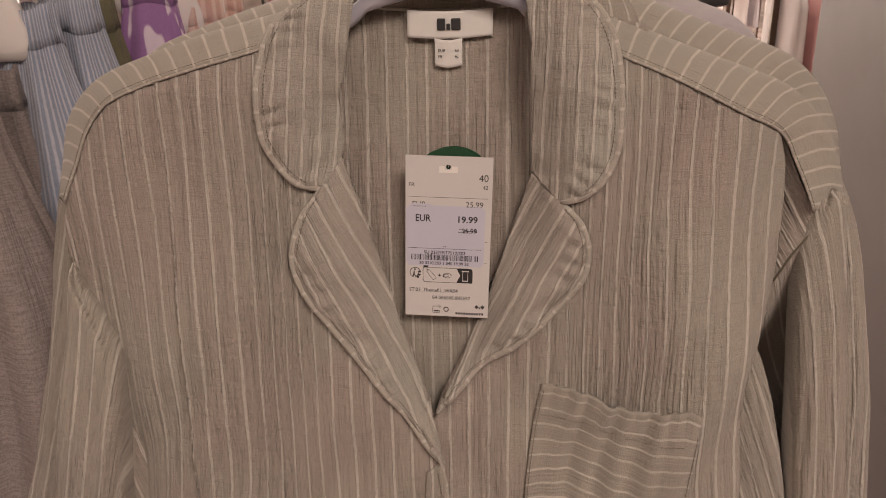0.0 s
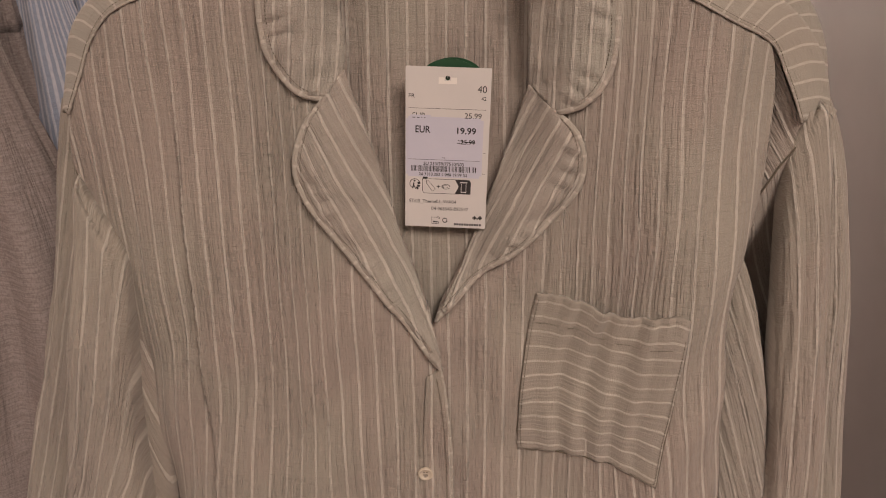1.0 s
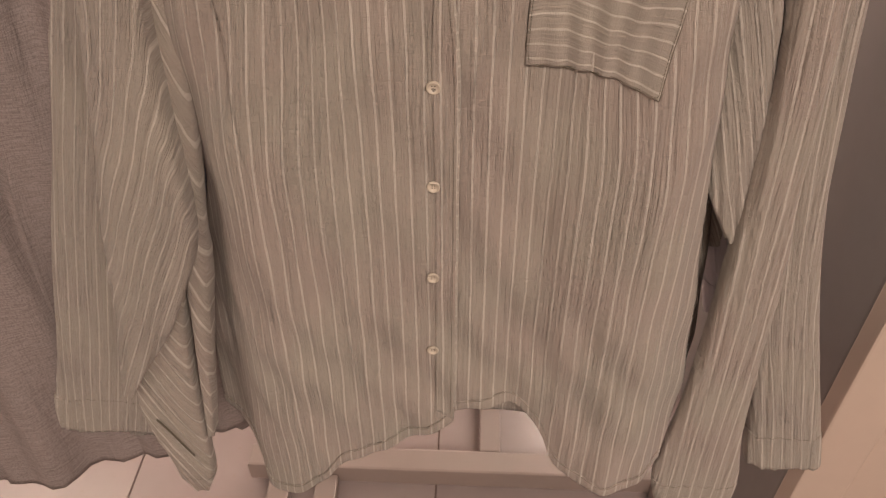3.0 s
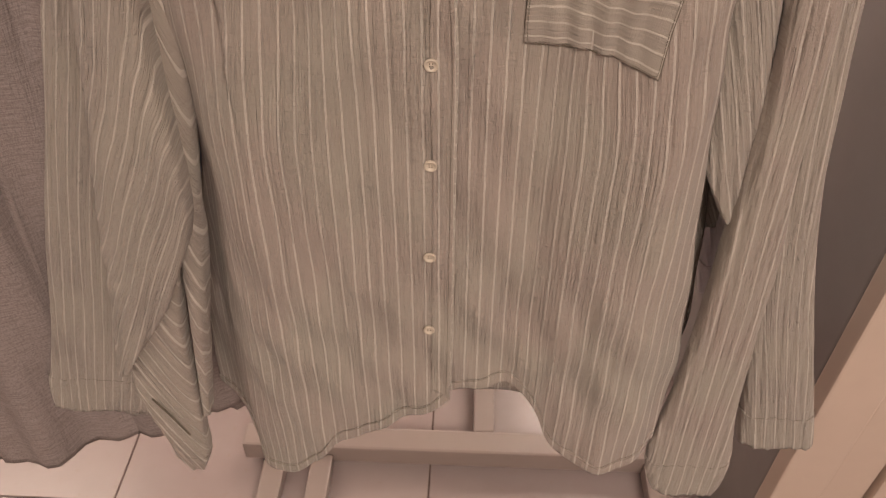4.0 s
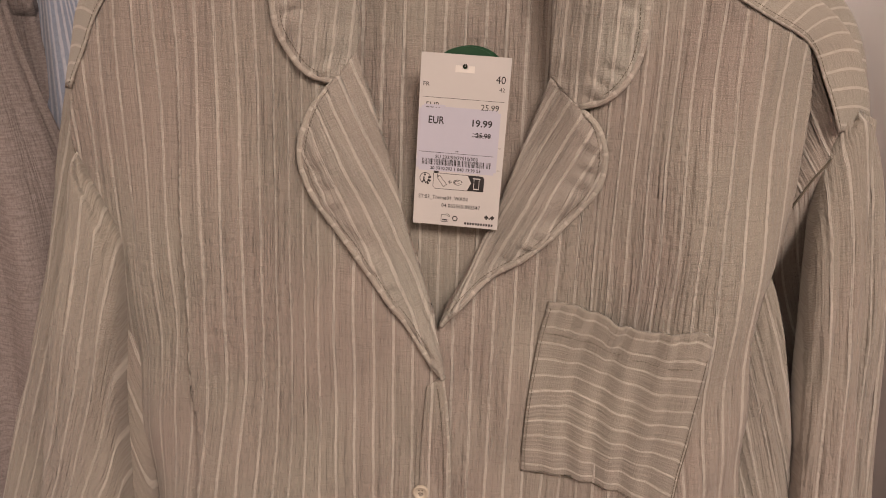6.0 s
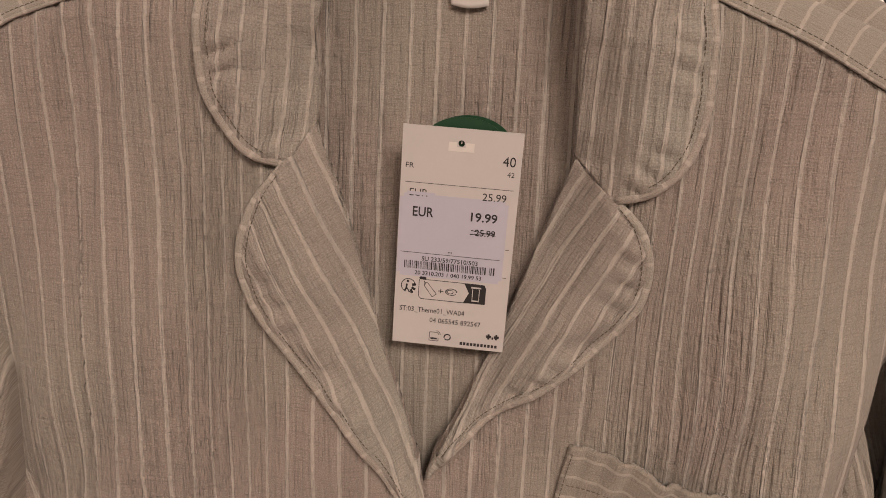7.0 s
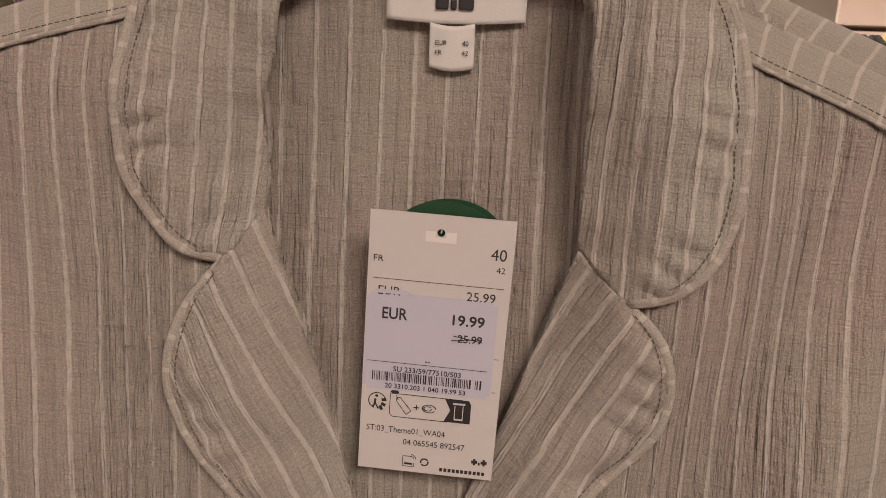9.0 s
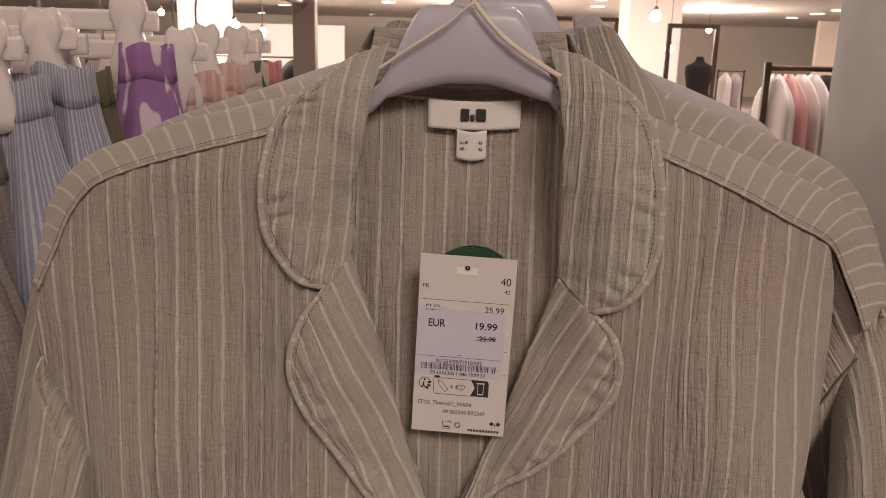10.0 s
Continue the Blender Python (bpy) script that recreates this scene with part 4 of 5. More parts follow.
# ---- hanger, rail and rack ----
def shirt_hanger(dx, dy, dz):
    h = holder("shirt_hanger", "frosted grey plastic shirt hanger with a chrome hook", "hanger", "shirt hangers on the rail", at=(CX + dx, 0.515 + dy, 1.5))
    x = np.linspace(-0.20, 0.20, 121)
    ax = np.abs(x)
    top = 1.4505 - 0.45 * np.maximum(ax - 0.05, 0) + 0.0435 * (1 - smooth01(ax, 0.022, 0.052))
    low = 1.4545 - 0.28 * np.maximum(ax - 0.012, 0)
    low = np.minimum(low, top - 0.012)
    sec = 12
    verts = []
    for i in range(len(x)):
        c, hh = 0.5 * (top[i] + low[i]), 0.5 * (top[i] - low[i])
        for k in range(sec):
            a = 2 * math.pi * k / sec
            ca, sa = math.cos(a), math.sin(a)
            verts.append((CX + dx + x[i], 0.512 + dy - 0.0075 * math.copysign(abs(ca) ** 0.5, ca) + 0.01 * ax[i] / 0.2, c + dz + hh * math.copysign(abs(sa) ** 0.6, sa)))
    n = len(x)
    faces = grid_faces(n, sec, True) + [tuple(range(sec - 1, -1, -1)), tuple(range((n - 1) * sec, n * sec))]
    mesh_part("hanger_body", verts, faces, frosted, h)
    hook = [(CX + dx, 0.512 + dy, 1.497 + dz), (CX + dx, 0.512 + dy, 1.535), (CX + dx + 0.012, 0.512 + dy, 1.556), (CX + dx + 0.026, 0.512 + dy, 1.585),
            (CX + dx + 0.013, 0.512 + dy, 1.6145), (CX + dx - 0.006, 0.512 + dy, 1.6155), (CX + dx - 0.021, 0.512 + dy, 1.60)]
    tube("hook", hook, 0.0018, chrome, h, "chrome wire hook", 8)
    return h


for dx, dy, dz in ((0, 0, 0), (0.018, 0.05, 0.010), (0.022, 0.10, 0.002), (0.035, 0.20, 0.02), (0.039, 0.29, 0.014), (0.043, 0.38, 0.008)):
    shirt_hanger(dx, dy, dz)


def clothes_rack():
    r = holder("clothes_rack", "cream enamelled steel clothes rack on a flat floor frame", "rack", at=(0.05, 1.0, 0))
    tube("rail", [(0.005, 0.40, 1.603), (0.012, 0.8, 1.603), (0.018, 1.38, 1.603)], 0.011, chrome, r, "chrome rail", 16, 12)
    part("upright", box_bm((0.0, 1.36, 0.05), (0.05, 1.40, 1.63), 0.004), enamel, r)
    part("cross_beam", box_bm((-0.42, 0.795, 0.012), (0.40, 0.845, 0.062), 0.005), enamel, r)
    part("spine_bar", box_bm((0.028, 0.846, 0.016), (0.070, 1.42, 0.058), 0.004), enamel, r)
    for x0 in (-0.375, -0.285):
        part("foot_bar", box_bm((x0, 0.30, 0.010), (x0 + 0.042, 0.794, 0.040), 0.004), enamel, r)
    part("foot_bar", box_bm((0.355, 0.30, 0.010), (0.400, 0.794, 0.050), 0.004), enamel, r)


clothes_rack()


# ---- hang tag ----
def hang_tag():
    TL, TR, BL = Vector((-0.0302, 0.4923, 1.3666)), Vector((0.0212, 0.4898, 1.3649)), Vector((-0.0336, 0.4912, 1.2647))
    W, H = (TR - TL).length, (BL - TL).length
    ex = (TR - TL).normalized()
    ez = (TL - BL).normalized()
    ey = ez.cross(ex).normalized()
    ez = ex.cross(ey).normalized()
    m = Matrix((ex, ey, ez)).transposed().to_4x4()
    m.translation = TL
    tag = holder("hang_tag", "white card price tag with lilac sticker in the shirt neck", "price tag", at=tuple(TL))

    def put(bm, name, mat, label="", parent=tag):
        bm.transform(m)
        return part(name, bm, mat, parent, label)

    def rect(u0, v0, u1, v1, lift, name, mat, label="", parent=tag, thick=0.00006, round_=0.0):
        bm = box_bm((u0 * W, -lift - thick, -v1 * H), (u1 * W, -lift, -v0 * H))
        if round_:
            up = [e for e in bm.edges if abs((e.verts[0].co - e.verts[1].co).normalized().y) > 0.9]
            bmesh.ops.bevel(bm, geom=up, offset=round_, segments=4, affect="EDGES")
        return put(bm, name, mat, label, parent)
    # card with a punched hole
    bm = bmesh.new()
    hx, hz, hr, k = 0.492 * W, -0.064 * H, 0.0014, 24
    outer, inner = [], []
    for i in range(k):
        a = 2 * math.pi * i / k
        c, sn = math.cos(a), math.sin(a)
        reach = 1 / max(abs(c), abs(sn))
        inner.append((hx + hr * c, hz + hr * sn))
        outer.append((hx + c * reach * 0.004, hz + sn * reach * 0.004))
    ring_o = [bm.verts.new((x, -0.0004, z)) for x, z in outer]
    ring_i = [bm.verts.new((x, -0.0004, z)) for x, z in inner]
    ring_b = [bm.verts.new((x, 0.0, z)) for x, z in inner]
    for i in range(k):
        j = (i + 1) % k
        bm.faces.new((ring_o[i], ring_o[j], ring_i[j], ring_i[i]))
        bm.faces.new((ring_i[i], ring_i[j], ring_b[j], ring_b[i]))
    lo, hi, zt, zb = hx - 0.004, hx + 0.004, hz + 0.004, hz - 0.004
    for x0, x1, z0, z1 in ((0, W, zt, 0), (0, lo, zb, zt), (hi, W, zb, zt), (0, W, -H, zb)):
        q = [(x0, z0), (x1, z0), (x1, z1), (x0, z1)]
        f = [bm.verts.new((x, -0.0004, z)) for x, z in q]
        g = [bm.verts.new((x, 0.0, z)) for x, z in q]
        bm.faces.new(f)
        bm.faces.new(g[::-1])
        for i in range(4):
            bm.faces.new((f[i], g[i], g[(i + 1) % 4], f[(i + 1) % 4]))
    put(bm, "card", card)
    lift = 0.00042
    for u0, u1 in ((0.386, 0.455), (0.529, 0.60)):
        rect(u0, 0.060, u1, 0.098, lift, "tape_patch", white_paint, "pale tape under the hole")
    rect(0.455, 0.080, 0.529, 0.098, lift, "tape_patch", white_paint, "pale tape under the hole")
    st = rect(0.005, 0.296, 0.928, 0.672, lift, "price_sticker", sticker_mat, "pale lilac price sticker", round_=0.0015)
    up = lift + 0.0001

    def word(text, u, v, size, right=False, bold=0.0, parent=tag, on=up, wide=None):
        """Text with its baseline at v; wide: the width it takes, as a share of the card."""
        ob = lettering(text, size, pose(0, 0, 0, 90), ink, parent, "print", bold)
        xs = [p.co.x for p in ob.data.vertices]
        scale = (wide * W / (max(xs) - min(xs))) if wide else 1.0
        x0 = u * W - (max(xs) * scale if right else min(xs) * scale)
        ob.data.transform(m @ Matrix.Translation((x0, -on - 0.00003, -v * H)) @ Matrix.Diagonal((scale, 1, 1, 1)))
        return ob
    word("40", 0.952, 0.145, 0.0062, True, on=lift, wide=0.108)
    word("FR", 0.038, 0.184, 0.0034, on=lift, wide=0.07)
    word("42", 0.950, 0.190, 0.0033, True, on=lift, wide=0.06)
    rect(0.039, 0.2450, 0.955, 0.2470, lift, "rule", ink)
    word("EUR", 0.083, 0.305, 0.0047, on=lift, wide=0.156)
    word("25.99", 0.902, 0.300, 0.0048, True, on=lift, wide=0.20)
    rect(0.06, 0.286, 0.30, 0.300, lift + 0.00012, "price_sticker_edge", sticker_mat)
    word("EUR", 0.120, 0.394, 0.0062, bold=0.00008, parent=st, wide=0.178)
    word("19.99", 0.843, 0.395, 0.0056, True, 0.00010, st, wide=0.225)
    word("25.99", 0.836, 0.459, 0.0042, True, 0.00004, st, wide=0.172)
    for v0, v1, u0, u1 in ((0.436, 0.452, 0.63, 0.84), (0.455, 0.441, 0.62, 0.82)):
        bm = bmesh.new()
        A, B = Vector((u0 * W, -up - 0.0001, -v0 * H)), Vector((u1 * W, -up - 0.0001, -v1 * H))
        w_ = Vector((0, 0, 0.00018))
        bm.faces.new([bm.verts.new(q) for q in (A - w_, B - w_, B + w_, A + w_)])
        put(bm, "strike", ink, "", st)
    rect(0.448, 0.5455, 0.460, 0.5505, up, "dot", ink, parent=st)
    rect(0.468, 0.5455, 0.480, 0.5505, up, "dot", ink, parent=st)
    rect(0.03, 0.5605, 0.895, 0.5625, up, "rule", ink, parent=st)
    rect(0.935, 0.5105, 0.965, 0.5125, lift, "rule", ink)
    rect(0.935, 0.6405, 0.965, 0.6425, lift, "rule", ink)
    word("SU 233/59/77510/503", 0.221, 0.596, 0.0029, parent=st, wide=0.488, bold=0.00003)
    rng = random.Random(5)
    u = 0.070
    while u < 0.85:
        w = rng.choice((0.004, 0.004, 0.008, 0.012))
        if not 0.775 < u < 0.80:
            rect(u, 0.600, u + w, 0.636, up, "bar", ink, parent=st)
        u += w + rng.choice((0.005, 0.005, 0.008, 0.012))
    word("20 3310.203 1 040 19.99 53", 0.167, 0.663, 0.0027, parent=st, wide=0.584, bold=0.00003)

    # icons: round sorting mark, outlined strip with tag, plus, coil and dark bin box
    def ring(uc, vc, r, t, name="icon", parent=tag, arc=(0, 360), sx=1.0):
        bm = bmesh.new()
        k = 26
        rows = []
        for i in range(k + 1):
            a = math.radians(arc[0] + (arc[1] - arc[0]) * i / k)
            c, sn = math.cos(a), math.sin(a)
            rows.append([bm.verts.new((uc * W + sx * rr * c, -up, -vc * H + rr * sn)) for rr in (r, r - t)])
        for a, b in zip(rows, rows[1:]):
            bm.faces.new((a[0], b[0], b[1], a[1]))
        return put(bm, name, ink, "", parent)

    def stroke(points, name="icon", t=0.00014):
        bm = bmesh.new()
        for (a, b), (c, d) in zip(points, points[1:]):
            A, B = Vector((a * W, -up, -b * H)), Vector((c * W, -up, -d * H))
            nrm = Vector((-(B - A).z, 0, (B - A).x)).normalized() * t
            bm.faces.new([bm.verts.new(q) for q in (A + nrm, B + nrm, B - nrm, A - nrm)])
        return put(bm, name, ink)
    ring(0.118, 0.719, 0.0034, 0.0004, arc=(20, 250))
    ring(0.113, 0.700, 0.0006, 0.0006)
    stroke([(0.105, 0.712), (0.10, 0.735), (0.085, 0.748)], t=0.0004)
    stroke([(0.105, 0.730), (0.13, 0.752)], t=0.0003)
    for a, b, c, d in ((0.15, 0.715, 0.185, 0.712), (0.148, 0.728, 0.18, 0.737), (0.14, 0.738, 0.155, 0.755)):
        stroke([(a, b), (c, d)], t=0.0006)
    stroke([(0.212, 0.684), (0.212, 0.765), (0.235, 0.777), (0.64, 0.777)], "icon_frame")
    stroke([(0.212, 0.684), (0.74, 0.684)], "icon_frame")
    rect(0.212, 0.671, 0.275, 0.684, lift, "icon_tab", ink, round_=0.0004)
    bm = bmesh.new()
    bm.faces.new([bm.verts.new((a * W, -up, -b * H)) for a, b in ((0.61, 0.684), (0.655, 0.728), (0.61, 0.777), (0.803, 0.777), (0.803, 0.700), (0.785, 0.684))])
    bin_ = put(bm, "icon_box", ink)
    for a in ((0.672, 0.697, 0.760, 0.704), (0.684, 0.708, 0.690, 0.764), (0.743, 0.708, 0.749, 0.764), (0.684, 0.760, 0.749, 0.766)):
        rect(*a, up, "icon_line", card, parent=bin_)
    ring(0.50, 0.732, 0.0017, 0.00028, sx=1.6, arc=(0, 330))
    ring(0.49, 0.732, 0.0010, 0.00026, sx=1.6, arc=(40, 360))
    stroke([(0.385, 0.732), (0.43, 0.732)], t=0.0002)
    stroke([(0.4075, 0.722), (0.4075, 0.742)], t=0.0002)
    stroke([(0.26, 0.700), (0.285, 0.697), (0.37, 0.748), (0.335, 0.764), (0.258, 0.712), (0.26, 0.700)])
    stroke([(0.272, 0.708), (0.255, 0.690)])
    word("ST:03_Theme01_WA04", 0.050, 0.842, 0.0035, on=lift, wide=0.579)
    word("04 065545 892547", 0.326, 0.888, 0.0034, on=lift, wide=0.455)
    stroke([(0.40, 0.935), (0.333, 0.935), (0.333, 0.977), (0.415, 0.977), (0.415, 0.962)])
    rect(0.345, 0.962, 0.405, 0.970, lift, "icon", ink)
    ring(0.395, 0.945, 0.0012, 0.0003, arc=(0, 90))
    ring(0.395, 0.945, 0.0020, 0.0003, arc=(0, 90))
    ring(0.495, 0.953, 0.0017, 0.0006, arc=(30, 200))
    ring(0.495, 0.953, 0.0017, 0.0006, arc=(215, 380))
    rect(0.84, 0.917, 0.885, 0.943, lift, "brand_mark", ink, round_=0.0007)
    rect(0.890, 0.930, 0.905, 0.943, lift, "brand_mark", ink, round_=0.0002)
    rect(0.910, 0.917, 0.955, 0.943, lift, "brand_mark", ink, round_=0.0007)
    for k in range(11):
        rect(0.610 + k * 0.0312, 0.970, 0.632 + k * 0.0312, 0.984, lift, "brand_line", ink)
    # green round-topped cards behind the price card
    for dx, dy, dz in ((0.0, 0.0022, 0.0), (0.0022, 0.0042, 0.0006)):
        bm = bmesh.new()
        bmesh.ops.create_cone(bm, cap_ends=True, segments=56, radius1=1, radius2=1, depth=1)
        bm.transform(m @ Matrix.Translation((0.515 * W + dx, dy, -0.0095 + dz)) @ pose(0, 0, 0, 90) @ Matrix.Diagonal((0.0190, 0.0140, 0.0006, 1)))
        part("round_tag", bm, green_card, tag, "dark green round card behind the price tag")
    tube("tag_string", [tuple(m @ Vector(q)) for q in ((hx, -0.0006, hz), (hx, 0.0012, hz + 0.001), (hx, 0.003, hz + 0.004), (hx, 0.006, hz + 0.003))], 0.0003, card, tag, "", 5)
    return tag


hang_tag()


# ---- trousers on clip hangers on the neighbouring rail ----
def clip_hanger(x, y, z, turn, group="clip hangers on the neighbouring rail"):
    h = holder("clip_hanger", "milky white plastic clip hanger with two broad clips", "hanger", group, at=(x, y, z))

    def peg(cx, name="clip"):
        outline = [(-0.008, 0.045), (-0.014, 0.040), (-0.016, 0.026), (-0.011, 0.012), (-0.015, -0.005), (-0.0195, -0.022), (-0.018, -0.037), (-0.010, -0.042),
                   (0.010, -0.042), (0.018, -0.037), (0.0195, -0.022), (0.015, -0.005), (0.011, 0.012), (0.016, 0.026), (0.014, 0.040), (0.008, 0.045), (0.0, 0.041)]
        c = spline(outline + outline[:1], 49)[:-1]
        bm = bmesh.new()
        rows = []
        for k, (d, sc) in enumerate(((-0.008, 0.78), (-0.006, 0.96), (0.0, 1.0), (0.006, 0.96), (0.008, 0.78))):
            rows.append([bm.verts.new((cx + p[0] * sc, d, p[1] * sc + 0.0)) for p in c])
        for a, b in zip(rows, rows[1:]):
            for i in range(len(a)):
                j = (i + 1) % len(a)
                bm.faces.new((a[i], a[j], b[j], b[i]))
        bm.faces.new(rows[0])
        bm.faces.new(rows[-1][::-1])
        bmesh.ops.recalc_face_normals(bm, faces=list(bm.faces))
        bm.transform(pose(x, y, z, 0, 0, turn))
        return part(name, bm, white_plastic, h, "", True)
    peg(-0.075)
    peg(0.075)
    bm = box_bm((-0.10, -0.004, 0.012), (0.10, 0.004, 0.030), 0.003)
    bm.transform(pose(x, y, z, 0, 0, turn))
    part("bar", bm, white_plastic, h)
    m = pose(x, y, z, 0, 0, turn)
    hook = [tuple(m @ Vector(p)) for p in ((0, 0, 0.028), (0, 0, 0.075), (0.008, 0, 0.092), (0.018, 0, 0.112), (0.008, 0, 0.134), (-0.008, 0, 0.134), (-0.016, 0, 0.120))]
    tube("hook", hook, 0.0017, chrome, h, "chrome wire hook", 8)
    return h


def hanging_trousers(x, y, z, turn, width, drop, flare, material, label, seed, name="pyjama_trousers"):
    """Pyjama trousers gripped at the waist: gathered waistband, and two folded legs down to turned hems."""
    t_ = holder(name, label, "trousers", "trousers on the neighbouring rail", at=(x, y, z))
    m_ = pose(x, y, z, 0, 0, turn)

    def leg(sg, nm):
        m, n = 90, 44
        t = np.linspace(0, 1, m)[:, None]
        a = np.linspace(0, 2 * np.pi, n, endpoint=False)[None]
        half = 0.022 + (0.30 * width - 0.022) * smooth01(t, 0.0, 0.26) + width * flare * smooth01(t, 0.1, 0.9)
        cx = sg * (0.090 + (0.30 * width - 0.090) * smooth01(t, 0.0, 0.6)) + 0.010 * np.sin(3 * t + seed) * smooth01(t, 0, 0.3)
        d = 0.012 + 0.024 * smooth01(t, 0, 0.3)
        k = 1 + (0.30 * np.sin(5 * a + 2.2 * np.sin(3 * t + seed)) + 0.16 * np.sin(9 * a + seed + 4 * t)) * (0.5 + 0.5 * smooth01(t, 0.0, 0.12)) * (1 + 0.25 * np.sin(14 * a + seed) * (1 - smooth01(t, 0.02, 0.3)))
        px = cx + half * np.cos(a) * (1 + 0.06 * np.sin(11 * a + seed))
        py = -d * np.sin(a) * k + 0.01 * np.sin(2.5 * t + seed * 3 + sg)
        pz = 0.030 - drop * t + 0.003 * np.sin(3 * a + seed) * (1 - smooth01(t, 0.0, 0.1))
        p = np.stack(np.broadcast_arrays(px, py, pz), -1).reshape(-1, 3)
        p = np.array([tuple(m_ @ Vector(q)) for q in p])
        u = np.broadcast_to(a / (2 * np.pi) * 4.4 * width * 0.4, (m, n))
        v = np.broadcast_to(t * drop, (m, n))
        ob = mesh_part(nm, p, grid_faces(m, n, True), material, t_, "", np.stack([u, v], -1).reshape(-1, 2))
        ob.modifiers.new("thickness", "SOLIDIFY").thickness = 0.0012
        top = p.reshape(m, n, 3)[:4]
        mid_ = top.mean(axis=1, keepdims=True)
        band = mesh_part("waistband", (mid_ + (top - mid_) * 1.03).reshape(-1, 3), grid_faces(4, n, True), material, ob, "gathered waistband", np.stack([u, v], -1)[:4].reshape(-1, 2))
        band.modifiers.new("thickness", "SOLIDIFY").thickness = 0.0014
        ring = p.reshape(m, n, 3)[-5]
        stitches("leg_hem_stitching", np.vstack([ring, ring[:1]])[::3], thread, ob)
        return ob
    leg(-1, "leg")
    leg(1, "leg")
    return t_


TURN = 8
SIDE = [
    (-0.436, 0.668, 1.415, 0.24, 0.92, 0.12, blue_cloth, "blue and white striped cotton pyjama trousers on a clip hanger", 0.3),
    (-0.416, 0.712, 1.424, 0.24, 0.92, 0.12, blue_cloth, "blue and white striped cotton pyjama trousers on a clip hanger", 1.4),
    (-0.425, 0.75, 1.420, 0.24, 0.90, 0.10, olive_cloth, "olive green cotton pyjama trousers on a clip hanger", 2.2),
    (-0.379, 0.79, 1.441, 0.22, 0.90, 0.12, purple_cloth, "purple flower-printed pyjama trousers on a clip hanger", 3.3),
    (-0.365, 0.88, 1.416, 0.20, 0.90, 0.10, pink_cloth, "pink and white striped pyjama trousers on a clip hanger", 4.7),
    (-0.369, 0.97, 1.423, 0.20, 0.90, 0.10, pink_cloth, "pink and white striped pyjama trousers on a clip hanger", 4.1),
    (-0.365, 1.08, 1.425, 0.18, 0.9, 0.10, camo_cloth, "cream pyjama trousers with a dark leaf print on a clip hanger", 5.1),
    (-0.376, 1.20, 1.425, 0.18, 0.9, 0.10, rose_cloth, "rose red cotton pyjama trousers on a clip hanger", 6.6),
]
for x, y, z, w, drop, flare, mat, label, seed in SIDE:
    hanging_trousers(x, y, z, TURN, w, drop, flare, mat, label, seed)
    clip_hanger(x, y, z + 0.030, TURN)
# two long grey pairs nearest the aisle
for x, y, z, drop, seed in ((-0.456, 0.585, 1.38, 0.95, 0.9), (-0.462, 0.632, 1.37, 0.99, 2.5)):
    hanging_trousers(x, y, z, 20, 0.22, drop, 0.20, grey_cloth, "grey marl jersey pyjama trousers hanging to knee height", seed)
    clip_hanger(x, y, z + 0.030, 20)


def side_rack():
    r = holder("side_rack", "chrome arm rail with steel uprights beside the shirts", "rack", at=(-0.4, 1.6, 0))
    tube("rail", [(-0.46, 0.45, 1.576), (-0.41, 0.66, 1.578), (-0.378, 0.85, 1.578), (-0.368, 1.05, 1.578), (-0.37, 1.3, 1.578), (-0.36, 1.9, 1.576)], 0.009, chrome, r, "chrome rail", 16, 40)
    part("upright", box_bm((-0.385, 1.88, 0.05), (-0.335, 1.92, 1.60), 0.004), enamel, r)
    part("foot_bar", box_bm((-0.60, 1.86, 0.0), (-0.12, 1.94, 0.048), 0.005), enamel, r)


side_rack()


# ---- the store behind ----
def downlight(x, y, glow, r=0.09):
    d = holder("downlight", "round recessed ceiling downlight, lit", "ceiling light", "ceiling downlights", at=(x, y, CEIL))
    bm = bmesh.new()
    bmesh.ops.create_cone(bm, cap_ends=True, segments=20, radius1=r, radius2=r, depth=0.02)
    bm.transform(pose(x, y, CEIL - 0.012))
    part("lamp_face", bm, glow, d)
    bm = bmesh.new()
    bmesh.ops.create_cone(bm, cap_ends=False, segments=20, radius1=r * 1.25, radius2=r * 1.15, depth=0.03)
    bm.transform(pose(x, y, CEIL - 0.016))
    part("rim", bm, white_paint, d)


for x, y, g in ((12.1, 30.0, 0), (11.9, 27.5, 0), (11.7, 25.5, 0), (11.5, 24.0, 0), (11.3, 22.6, 0), (11.1, 21.4, 0), (7.6, 36.0, 0), (7.4, 33.0, 0), (7.2, 30.0, 0), (6.6, 28.0, 0),
                (4.0, 23.5, 0), (-10.0, 34.0, 0), (-9.0, 36.5, 0), (-3.8, 35.0, 1), (-6.5, 30.0, 0), (-6.0, 26.0, 0), (1.2, 22.0, 1), (7.9, 31.5, 1), (2.8, 28.0, 0), (-2.4, 27.0, 0),
                (-12.0, 28.0, 0), (-8.5, 22.0, 1), (0.6, 34.0, 0), (-13.5, 33.0, 0), (-4.6, 20.0, 0), (-3.4, 16.0, 0), (-5.2, 14.0, 1), (2.2, 16.0, 0), (3.6, 15.0, 0),
                (4.4, 26.5, 0), (-11.0, 20.0, 0), (-7.0, 17.0, 0), (0.4, 19.0, 0), (5.6, 17.5, 1), (-1.2, 23.0, 0), (9.0, 26.0, 0), (-9.6, 27.0, 0)):
    downlight(x, y, blue_glow if g else lamp_glow, 0.20 if not g else 0.15)


